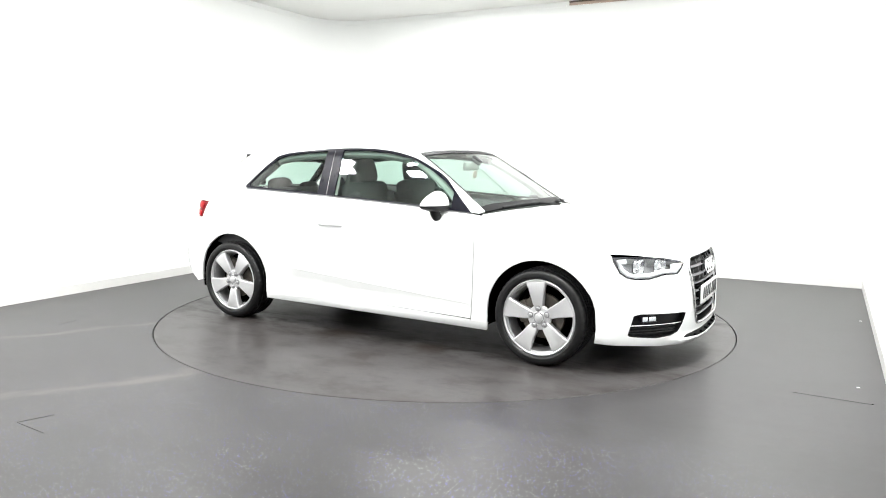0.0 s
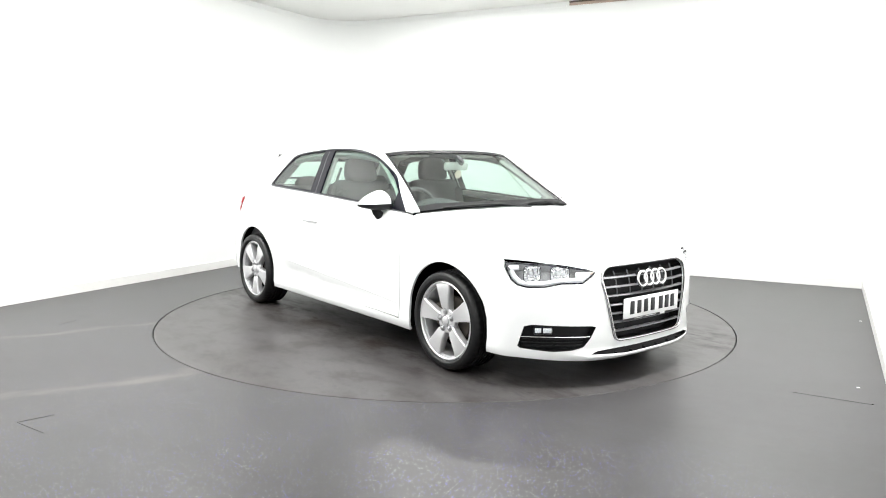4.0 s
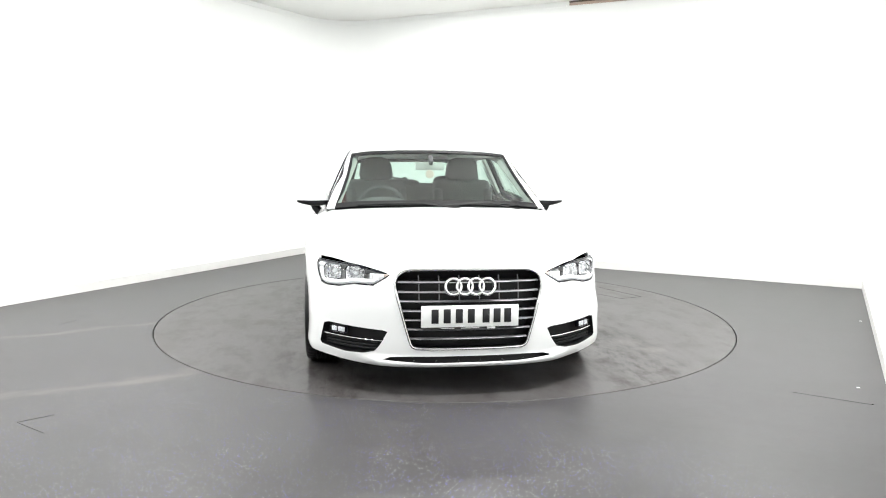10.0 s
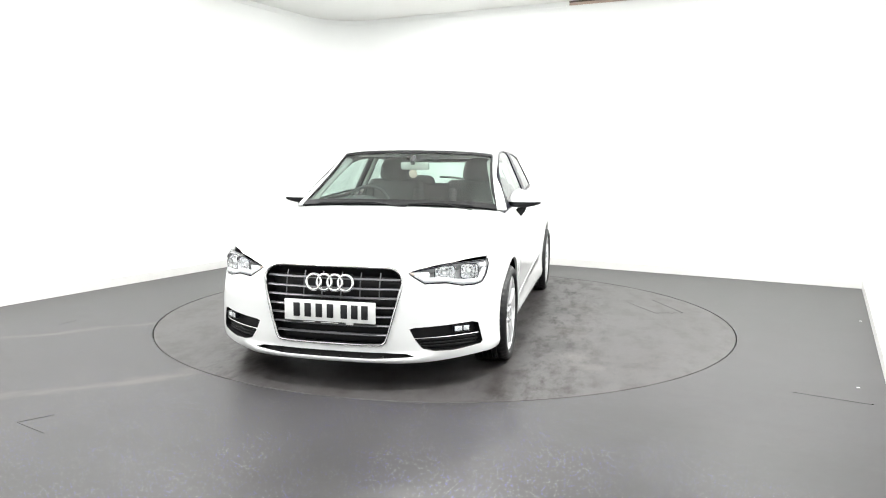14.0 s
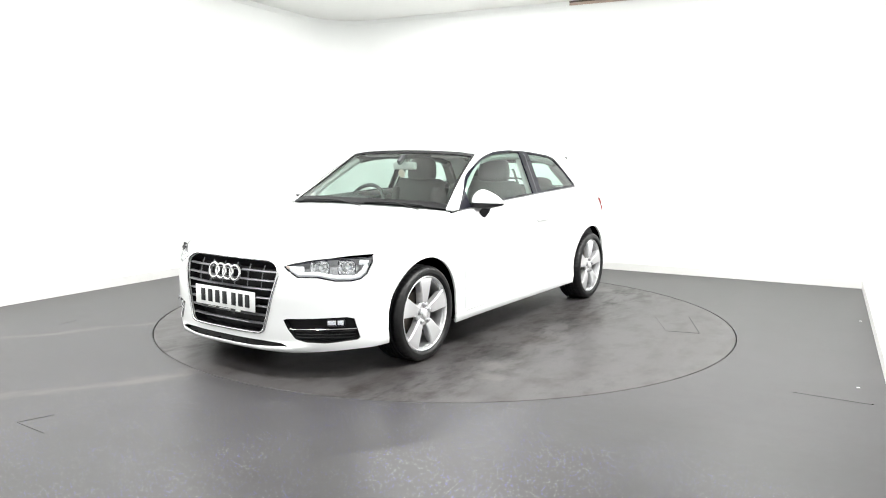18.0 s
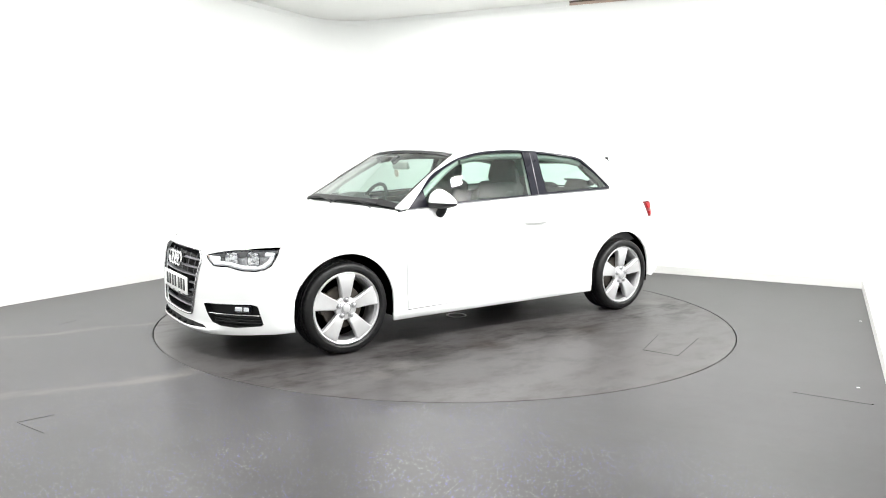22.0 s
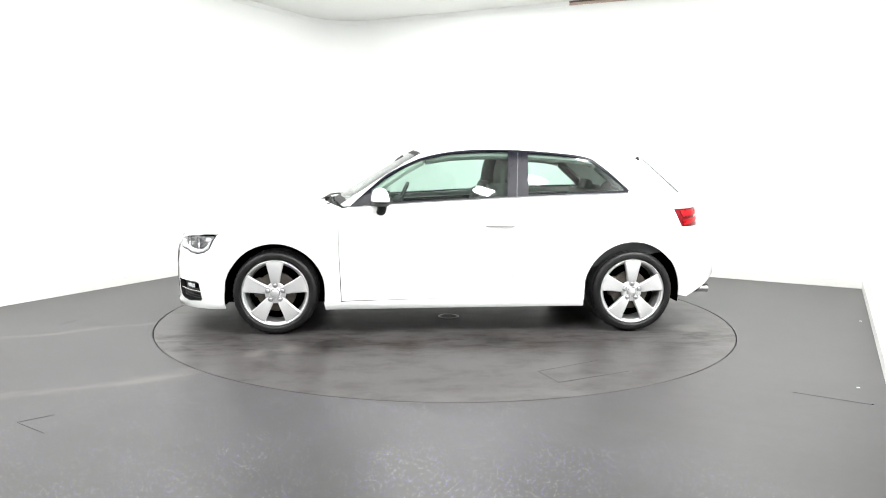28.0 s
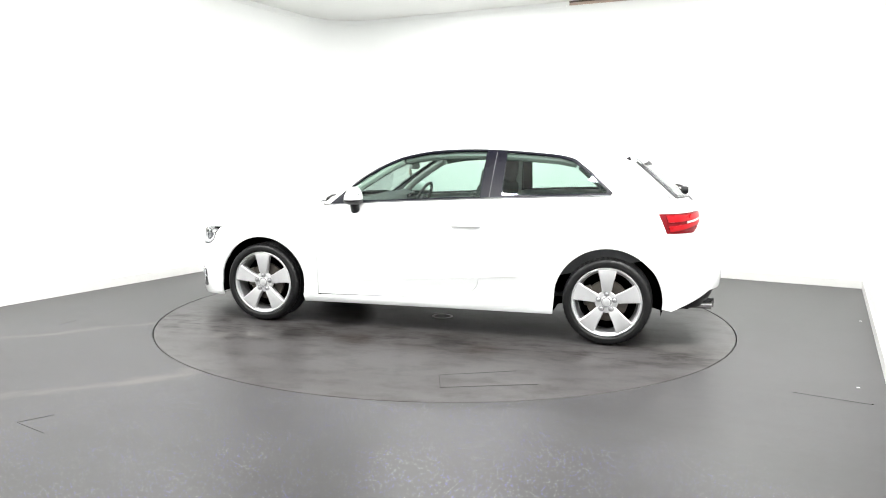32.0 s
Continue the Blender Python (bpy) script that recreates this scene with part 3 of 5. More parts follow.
def skin(loop, way, field, holes=(), step=.035, seam=.0014, deep=.014, sink=0.0, flip=False):
    """A body panel: the surface within a flat outline, less holes, with turned-in edges. flip: for the other side of the car."""
    outer = shrink(dense(loop, step), seam)
    cuts = [shrink(dense(h, step), -seam) for h in holes]
    lo, hi = outer.min(0), outer.max(0)
    gx, gy = np.meshgrid(np.arange(lo[0] + step / 2, hi[0], step), np.arange(lo[1] + step / 2, hi[1], step))
    grid = np.stack([gx.ravel(), gy.ravel()], 1)
    keep = inside(outer, grid) & (gap_to(outer, grid) > .45 * step)
    for c in cuts:
        keep &= ~inside(c, grid) & (gap_to(c, grid) > .45 * step)
    grid = grid[keep]
    pts, edges, loops = [], [], []
    for l in (outer, *cuts):
        n0 = len(pts)
        pts += [Vector(map(float, q)) for q in l]
        loops.append(list(range(n0, n0 + len(l))))
        edges += [(n0 + i, n0 + (i + 1) % len(l)) for i in range(len(l))]
    pts += [Vector(map(float, q)) for q in grid]
    v2, e2, f2, vo, eo, fo = geometry.delaunay_2d_cdt(pts, edges, [], 0, 1e-6)
    uv = np.array([tuple(v) for v in v2])
    tri = np.array([f for f in f2 if len(f) == 3])
    mid = uv[tri].mean(1)
    ok = inside(outer, mid)
    for c in cuts:
        ok &= ~inside(c, mid)
    tri = tri[ok]
    where = {}
    for i, olds in enumerate(vo):
        for o in olds:
            where[o] = i
    p = on(way, uv, field)
    nrm = slope(field, p)
    p = p - sink * nrm
    a = np.cross(p[tri[:, 1]] - p[tri[:, 0]], p[tri[:, 2]] - p[tri[:, 0]])
    turn = (a * nrm[tri[:, 0]]).sum(1) < 0
    tri[turn] = tri[turn][:, ::-1]
    verts, faces, normals = [tuple(q) for q in p], [tuple(f) for f in tri], []
    for f in tri:
        normals += [nrm[i] for i in f]
    if deep:
        for l in loops:
            l = [where[i] for i in l]
            q, n = p[l], nrm[l]
            base = len(verts)
            verts += [tuple(v) for v in q] + [tuple(v) for v in q - deep * n]
            for i in range(len(l)):
                j = (i + 1) % len(l)
                f = (base + i, base + j, base + len(l) + j, base + len(l) + i)
                fn = np.cross(np.subtract(verts[f[1]], verts[f[0]]), np.subtract(verts[f[3]], verts[f[0]]))
                fn = fn / max(np.linalg.norm(fn), 1e-9)
                faces.append(f)
                normals += [fn] * 4
    verts, normals = np.array(verts), np.array(normals)
    if flip:
        verts, normals = verts * (1, -1, 1), normals * (1, -1, 1)
        done, k = [], 0
        for f in faces:
            done += list(normals[k:k + len(f)][::-1])
            k += len(f)
        faces, normals = [f[::-1] for f in faces], np.array(done)
    return verts, faces, normals


def merged(*meshes):
    v, f, n = [], [], []
    for a, b, c in meshes:
        f += [tuple(i + len(v) for i in q) for q in b]
        v += list(a)
        n += list(c)
    return v, f, n


def arc(cx, cz, r, a0, a1, n=22):
    return [(cx + r * math.cos(radians(a0 + (a1 - a0) * i / n)), cz + r * math.sin(radians(a0 + (a1 - a0) * i / n))) for i in range(n + 1)]


# outlines of the flank, in (length from the rear axle, height)
def smooth(pts, k=4):
    """A flowing line through points, k pieces to each stretch."""
    p = np.array(pts, float)
    q = np.vstack([2 * p[0] - p[1], p, 2 * p[-1] - p[-2]])
    out = []
    for a, b, c, d in zip(q, q[1:], q[2:], q[3:]):
        for t in np.arange(k) / k:
            out.append(tuple(.5 * (2 * b + (c - a) * t + (2 * a - 5 * b + 4 * c - d) * t * t + (3 * b - a - 3 * c + d) * t ** 3)))
    return out + [tuple(p[-1])]


def rounded(pts, times=2, cut=.22):
    """A closed outline with its corners cut round."""
    p = np.array(pts, float)
    for _ in range(times):
        q = np.roll(p, -1, 0)
        p = np.stack([(1 - cut) * p + cut * q, cut * p + (1 - cut) * q], 1).reshape(-1, 2)
    return [tuple(v) for v in p]


DLO_TOP = smooth([(2.07, .917), (1.946, 1.026), (1.83, 1.123), (1.71, 1.194), (1.548, 1.265), (1.345, 1.309), (1.14, 1.327), (.95, 1.330), (.76, 1.324), (.56, 1.311), (.37, 1.292), (.265, 1.267), (.22, 1.235), (.147, 1.180), (.049, 1.09), (-.009, 1.035)])
DLO_LOW = [(.002, 1.022), (.359, 1.010), (.842, .990), (1.162, .976), (1.282, .967), (1.68, .944), (1.86, .931)]
DOOR_FRONT = [(2.15, .90), (2.15, .616), (2.132, .241)]
DOOR_REAR = [(1.355, .256), (1.10, .268), (1.0, .284), (.945, .315), (.905, .364), (.872, .528), (.856, .806), (.84, .985)]
ARCH_F, ARCH_R = (2.601, .300, .360), (0.0, .305, .366)
HOOD_EDGE = [(2.14, .748), (2.4, .768), (2.7, .785), (2.9, .792), (3.0, .792)]
HEADLAMP = [(3.012, .795, .704), (3.191, .639, .695), (3.30, .51, .672), (3.361, .416, .655), (3.363, .449, .629), (3.345, .515, .588), (3.282, .613, .589), (3.224, .693, .570), (3.16, .760, .569), (3.11, .792, .580), (3.068, .803, .607)]
GRILLE = [(.30, .676), (.352, .668), (.392, .643), (.405, .612), (.403, .575), (.327, .288), (.310, .260), (.27, .250)]
FOG = [(.438, .349), (.774, .366), (.80, .236), (.659, .214), (.564, .219), (.506, .236), (.47, .285)]
FOG = rounded(FOG, 1, .08)
TAIL_LAMP = [tuple(on(side_way, [(-.315, .906)], lower)[0]), (-.564, .615, .918), (-.618, .42, .917), (-.628, .46, .87), (-.630, .551, .838), (-.600, .63, .80), (-.560, .680, .777), tuple(on(side_way, [(-.372, .777)], lower)[0])]


def nose_uv(pts):
    return to_uv(nose_way, pts)


def nose_from_front(pts):
    """Outline points (across, height) seen from the front, in the nose's flat coordinates."""
    x, y = np.asarray(pts, float).T
    p = on(face_way, np.stack([x, y], 1), lower)
    return to_uv(nose_way, p)


def both(pts):
    """An outline's half, mirrored to the other side."""
    p = [tuple(q) for q in pts]
    return p + [(-a, b) for a, b in p[::-1]]


GRILLE_LOOP = rounded(both(GRILLE))


car = tagged(new("car"), "white three-door hatchback with silver five-spoke alloy wheels", "car")
car.location = HUB
SHIFT = (-PIVOT[0], -PIVOT[1], 0)


def car_part(name, bm, mat, label="", smooth=True):
    return part(name, bm, mat, car, label, smooth, SHIFT)


def mirrored(bm):
    """A bmesh turned over to the car's other side."""
    bmesh.ops.scale(bm, vec=(1, -1, 1), verts=bm.verts)
    bmesh.ops.reverse_faces(bm, faces=bm.faces)
    return bm


dlo3 = on(side_way, DLO_TOP, cabin)
hood3 = on(top_way, HOOD_EDGE, lower)
SCREEN_SIDE = [(.716, .925), (.666, 1.045), (.630, 1.14), (.606, 1.225), (.588, 1.296)]
screen3 = on(face_way, SCREEN_SIDE, cabin)
screen_top = [(.588, 1.296), (.45, 1.312), (.25, 1.321), (0, 1.324), (-.25, 1.321), (-.45, 1.312), (-.588, 1.296)]
screen_low = [(-.716, .925), (-.56, .937), (-.3, .946), (0, .949), (.3, .946), (.56, .937), (.716, .925)]
SCREEN_LOOP = SCREEN_SIDE[:-1] + screen_top[:-1] + [(-a, b) for a, b in SCREEN_SIDE[::-1]][:-1] + screen_low[:-1]


DOORS = {}


def build_shell():
    # bonnet: from the screen's foot to the nose
    lead = on(nose_way, [(u, .693 - .038 * (u / .36) ** 2) for u in np.linspace(.36, 0, 8)], lower)
    half = [(2.31, 0), (2.29, .3), (2.215, .56)] + [tuple(q) for q in HOOD_EDGE] + [tuple(q[:2]) for q in np.array(HEADLAMP)[1:4]] + [tuple(q[:2]) for q in lead]
    loop = half + [(a, -b) for a, b in half[::-1][1:-1]]
    car_part("bonnet", skin(loop, top_way, lower, sink=-.0015, deep=.005), PAINT)
    # roof
    edge = [tuple(q[:2]) for q in dlo3[16:45:2]]
    half = [tuple(q[:2]) for q in on(face_way, [(0, 1.327), (.25, 1.324), (.45, 1.315), (.588, 1.299)], cabin)] + edge + [(.05, .592), (-.10, .575), (-.16, .50), (-.2, .25), (-.215, 0)]
    car_part("roof", skin(half + [(a, -b) for a, b in half[::-1][1:-1]], top_way, cabin), PAINT)
    # bumper at the front with its openings
    lamp = nose_uv(HEADLAMP)
    outer = [tuple(q) for q in nose_from_front([(0, .699), (.15, .692), (.30, .678), (.405, .660)])] + [tuple(q) for q in lamp[3:]] \
        + [tuple(q) for q in to_uv(nose_way, on(side_way, [(3.04, .603), (3.0, .586), (2.95, .545), (2.9046, .4934), (2.9327, .44), (2.952, .38), (2.960, .27), (2.95, .185)], lower))] \
        + [tuple(q) for q in nose_from_front([(.79, .178), (.6, .158), (.4, .154), (0, .152)])]
    grille = [tuple(q) for q in nose_from_front(GRILLE_LOOP)]
    fog = [tuple(q) for q in nose_from_front(FOG)]
    slot = [tuple(q) for q in nose_from_front(both([(.30, .212), (.42, .207), (.47, .194), (.25, .184)]))]
    loop = outer + [(-a, b) for a, b in outer[::-1][1:-1]]
    car_part("front_bumper", skin(loop, nose_way, lower, [grille, fog, [(-a, b) for a, b in fog], slot], step=.03), PAINT)
    # rear bumper and tailgate
    tail = [tuple(q) for q in to_uv(tail_way, TAIL_LAMP)]
    arch_end = [tuple(q) for q in to_uv(tail_way, on(side_way, arc(*ARCH_R, 141, 186, 8), lower))]
    half = [(0, .62), (.30, .62), (.42, .66), (.47, .72), tail[5], tail[6], tail[7]] + [tuple(q) for q in to_uv(tail_way, on(side_way, [(-.345, .66)], lower))] + arch_end + [tuple(q) for q in to_uv(tail_way, [(-.433, .852, .254), (-.565, .800, .322), (-.669, .710, .393)])] + [(.40, .40), (0, .40)]
    car_part("rear_bumper", skin(half + [(-a, b) for a, b in half[::-1][1:-1]], tail_way, lower), PAINT)
    half = [(0, .41), (.41, .41)] + [tuple(q) for q in to_uv(tail_way, [(-.669, .710, .402), (-.565, .800, .331), (-.45, .845, .262)])] + [(.60, .245), (.3, .235), (0, .235)]
    car_part("rear_diffuser", skin(half + [(-a, b) for a, b in half[::-1][1:-1]], tail_way, lower, sink=.035), BLACK, "black plastic rear apron")
    half = [(0, .625), (.29, .625), (.41, .665), (.46, .725), tail[5], tail[4], tail[3], tail[2], tail[1], tail[0]] + [tuple(q) for q in to_uv(tail_way, on(side_way, [(-.395, .935), (-.385, 1.0)], body))] + [(0, 1.0)]
    car_part("tailgate", skin(half + [(-a, b) for a, b in half[::-1][1:-1]], tail_way, body), PAINT)
    glass_half = [(0, 1.235), (.40, 1.23), (.495, 1.215), (.538, 1.03), (.50, 1.008), (0, 1.0)]
    border_half = [(0, 1.268), (.46, 1.263), (.562, 1.248), (.598, 1.005), (.555, .978), (0, .972)]
    frame_half = [(0, 1.288), (.47, 1.283), (.578, 1.262), (.622, .995), (.565, .955), (0, .945)]
    glz, brd, frm = (h + [(-a, b) for a, b in h[::-1][1:-1]] for h in (glass_half, border_half, frame_half))
    car_part("tailgate_frame", skin(frm, back_way, cabin, [brd], step=.03, seam=.0005), PAINT)
    car_part("rear_window_border", skin(brd, back_way, cabin, [glz], step=.03, seam=.0005), BLACK, "black border of the rear window")
    car_part("rear_window", skin(glz, back_way, cabin, deep=0, sink=.002, seam=-.003), SIDE_GLASS, "tinted rear window glass")
    # windscreen and its black border
    border = np.array(SCREEN_LOOP)
    pane = shrink(border, .015)
    pane[:, 1] += .016 * np.clip((1.0 - pane[:, 1]) / .05, 0, 1)
    car_part("windscreen_seal", skin(SCREEN_LOOP, face_way, cabin, [[tuple(q) for q in pane]], seam=-.001, sink=.001), BLACK, "black windscreen border")
    car_part("windscreen", skin([tuple(q) for q in pane], face_way, cabin, deep=0, seam=-.004, sink=.004), SCREEN, "clear slightly green windscreen")
    for flip in (False, True):
        fx = (lambda l, w, f, h=(), **k: skin(l, w, f, h, flip=flip, **k))
        DOORS[-1 if flip else 1] = car_part("door", fx(DOOR_FRONT + DOOR_REAR + [(a, b - .004) for a, b in DLO_LOW[2:]] + [(2.07, .912)], side_way, body, seam=.0024, step=.024), PAINT)
        # front wing: over the arch to the bonnet edge
        arch = arc(*ARCH_F, 167, 30.0)
        loop = [(2.1395, .235), (2.247, .235), (2.244, .30)] + arch + [(2.953, .541), (3.003, .582), (3.042, .600), (3.066, .607)]
        low3 = on(side_way, loop, lower)
        up3 = [HEADLAMP[0]] + [tuple(q) for q in hood3[::-1]][1:] + [tuple(on(side_way, [(2.1545, .89)], lower)[0])]
        rear3 = on(side_way, [(2.1545, .80), (2.1545, .616)], lower)
        allp = np.array([tuple(q) for q in low3] + [tuple(q) for q in up3] + [tuple(q) for q in rear3])
        car_part("front_wing", fx([tuple(q) for q in to_uv(side_way, allp)], side_way, lower, seam=-.004, sink=.0016), PAINT)
        # screen pillar
        loop3 = [tuple(q) for q in dlo3[:17:2]] + [tuple(on(face_way, [(.590, 1.299)], cabin)[0])] + [tuple(q) for q in screen3[::-1]] + [(2.12, .768, .913)]
        car_part("screen_pillar", fx([tuple(q) for q in to_uv(slant_way, loop3)], slant_way, cabin, step=.025, seam=.001), PAINT)
        # quarter panel with rear pillar
        arch = arc(*ARCH_R, 141, 12)
        loop = [(a - .003, b - .002) for a, b in DOOR_REAR[2:]] + [(.838, .986), (.359, 1.006), (.004, 1.018), (-.013, 1.034), (.045, 1.092), (.143, 1.183), (.216, 1.239), (.262, 1.267)] \
            + [(.26, 1.284), (.05, 1.288), (-.10, 1.274), (-.16, 1.22), (-.30, 1.09), (-.385, 1.0), (-.395, .935), (-.315, .906), (-.372, .777), (-.345, .66)] + arch + [(.365, .245), (.40, .235), (1.0, .243)]
        car_part("quarter_panel", fx(loop, side_way, body, seam=-.004, sink=.0016), PAINT)
        car_part("sill", fx([(2.255, .233), (2.135, .233), (2.10, .238), (1.355, .256), (1.10, .268), (1.0, .284), (1.0, .241), (.40, .233), (.365, .243), (.365, .195), (2.245, .176)], side_way, lower, seam=-.0008, sink=.003), PAINT)
        # side glazing: black surround, door glass, quarter glass
        whole = DLO_TOP + DLO_LOW
        door_pane = [(1.918, .942), (1.918, 1.040), (1.822, 1.118), (1.706, 1.185), (1.545, 1.254), (1.345, 1.299), (1.14, 1.317), (.95, 1.320), (.900, 1.319), (.920, .990), (1.162, .982), (1.282, .974), (1.68, .951)]
        rear_pane = [(.752, 1.313), (.56, 1.300), (.37, 1.280), (.278, 1.254), (.135, 1.152), (.030, 1.052), (.035, 1.032), (.359, 1.020), (.764, 1.003)]
        car_part("window_surround", fx(whole, side_way, cabin, [door_pane, rear_pane], step=.03, seam=-.001, sink=-.003), GLOSS_BLACK, "gloss black window surround")
        car_part("side_window", fx(door_pane, side_way, cabin, deep=0, seam=-.004, sink=.003, step=.025), SIDE_GLASS, "green tinted door glass")
        car_part("side_window", fx(rear_pane, side_way, cabin, deep=0, seam=-.004, sink=.003, step=.025), SIDE_GLASS, "green tinted rear quarter glass")


build_shell()


# ---- car: wheels ----
def wheel(x, sign, phase=0, z=.301, y=.884):
    """Alloy wheel with tyre, bolts, cap and brake disc; outer face towards +y."""
    bm = bmesh.new()
    lathe([(.212, -.020), (.215, -.006), (.222, -.001), (.229, -.005), (.230, -.012), (.224, -.03), (.212, -.020)], 72, bm=bm)
    bmesh.ops.recalc_face_normals(bm, faces=bm.faces)
    lathe([(.0, -.010), (.034, -.010), (.040, -.016), (.068, -.018), (.074, -.024), (.07, -.05)], 40, bm=bm)
    for k in range(5):
        own = bmesh.new()
        rings = []
        for r, w, d in ((.040, .021, -.016), (.066, .028, -.013), (.080, .033, -.008), (.11, .038, -.005), (.15, .047, -.003), (.185, .056, -.002), (.207, .063, -.003), (.219, .068, -.006)):
            rings.append([own.verts.new((s * wx, d + dy, r)) for s, wx, dy in ((-1, w * .86, -.05), (-1, w, -.016), (-1, w - .001, -.006), (-1, w - .007, -.0005), (1, w - .007, -.0005), (1, w - .001, -.006), (1, w, -.016), (1, w * .86, -.05))])
        for p, q in zip(rings, rings[1:]):
            for i in range(8):
                own.faces.new((p[i], p[(i + 1) % 8], q[(i + 1) % 8], q[i]))
        own.faces.new(rings[0])
        own.faces.new(rings[-1][::-1])
        bmesh.ops.recalc_face_normals(own, faces=own.faces)
        bmesh.ops.transform(own, matrix=Matrix.Rotation(2 * math.pi * k / 5, 4, "Y"), verts=own.verts)
        join(bm, own)
    bmesh.ops.scale(bm, vec=(1.04, 1, 1.04), verts=bm.verts)
    turn = pose(0, 0, 0) if sign > 0 else pose(0, 0, 0, 0, 0, 180)
    w = part("wheel", bm, ALLOY, car, "silver five-spoke alloy wheel")
    w.data.set_sharp_from_angle(angle=radians(16))
    w.matrix_basis = pose(x + SHIFT[0], sign * y + SHIFT[1], z, 0, phase, 0) @ turn
    tyre = bmesh.new()
    prof = [(.231, -.185), (.247, -.205), (.27, -.214), (.288, -.208), (.297, -.195)]
    for g0 in (-.18, -.15, -.12, -.09, -.06):
        prof += [(.303, g0 - .010), (.303, g0 + .008), (.296, g0 + .010), (.296, g0 + .015)]
    prof += [(.302, -.032), (.299, -.016), (.291, .000), (.281, .008), (.268, .012), (.262, .0105), (.258, .012), (.250, .010), (.243, .003), (.236, -.010)]
    lathe(prof, 150, bm=tyre)
    for v in tyre.verts:
        # cross grooves over the tread's shoulder
        r = math.hypot(v.co.x, v.co.z)
        turn_no = round(math.atan2(v.co.z, v.co.x) / (2 * math.pi) * 150)
        if turn_no % 3 == 0 and r > .2985 and v.co.y > -.06:
            v.co.x, v.co.z = v.co.x * (1 - .0065 / r), v.co.z * (1 - .0065 / r)
    part("tyre", tyre, RUBBER, w, "black low-profile tyre")
    part("brake_disc", lathe([(.04, -.075), (.14, -.075), (.142, -.08), (.142, -.095), (.04, -.095)], 48), STEEL, w, "worn steel brake disc")
    part("brake_caliper", block((.09, .05, .13), (.13, -.09, .03), .015, (0, 20, 0)), STEEL, w)
    part("rim_barrel", lathe([(.213, -.19), (.231, -.195), (.235, -.185), (.213, -.17), (.200, -.12), (.204, -.05), (.213, -.024), (.2215, -.019), (.227, -.026)], 72), ALLOY_SHADE, w)
    part("wheel_back", lathe([(.0, -.16), (.19, -.16), (.198, -.12)], 48), UNDER, w)
    part("centre_cap", lathe([(0, -.003), (.022, -.004), (.026, -.006), (.028, -.016)], 32), ALLOY, w)
    part("cap_groove", lathe([(.028, -.0095), (.0325, -.0085), (.034, -.0095), (.034, -.016)], 32), ALLOY_SHADE, w)
    for k in range(5):
        a = 2 * math.pi * (k + .5) / 5 + math.pi / 2 + math.pi / 5
        seat = Matrix.Translation((.056 * math.cos(a), 0, .056 * math.sin(a)))
        part("bolt_recess", lathe([(.011, -.0105), (.0185, -.0105), (.020, -.013), (.019, -.02)], 16, m=seat), ALLOY_SHADE, w)
        part("wheel_bolt", lathe([(0, .001), (.007, .001), (.0125, -.004), (.0138, -.022)], 14, m=seat), BOLT, w)
    return w


for wx, sg, phase in ((2.601, 1, 0), (2.601, -1, -6), (0.0, 1, 0), (0.0, -1, 36)):
    wheel(wx, sg, phase)


def liners_and_floor():
    for cx, cz, r in (ARCH_F, ARCH_R):
        for s in (1, -1):
            bm = bmesh.new()
            pts = arc(cx, cz, r + .004, -14, 194, 28)
            pts = [(px, max(pz, .20)) for px, pz in pts]
            edge = on(side_way, pts, lower)[:, 1] - .016
            rows = [[bm.verts.new((px, s * yy, pz)) for yy in (e, .60)] for (px, pz), e in zip(pts, edge)]
            mid = [bm.verts.new((cx, s * .60, cz))]
            for p, q in zip(rows, rows[1:]):
                bm.faces.new((p[0], q[0], q[1], p[1]))
                bm.faces.new((p[1], q[1], mid[0]))
            car_part("arch_liner", bm, UNDER, "black wheel arch liner")
    car_part("floor_pan", block((1.80, 1.64, .05), (1.30, 0, .21), .01), UNDER, "dark dirty underbody")
    car_part("front_undertray", block((1.0, 1.12, .05), (2.72, 0, .20), .01), UNDER)
    car_part("rear_undertray", block((.95, 1.12, .05), (-.08, 0, .25), .01), UNDER)


liners_and_floor()


# ---- car: lamps, grille, trim ----
def flipped(loop, flip):
    return [(-a, b) for a, b in loop] if flip else list(loop)


def put(name, way, field, pts, sink):
    """Points on the body from flat coordinates, sunk below its skin."""
    p = on(way, pts, field)
    return [Vector(q) for q in p - sink * slope(field, p)]


def sided(pts, s):
    return [Vector((p[0], s * p[1], p[2])) for p in pts]


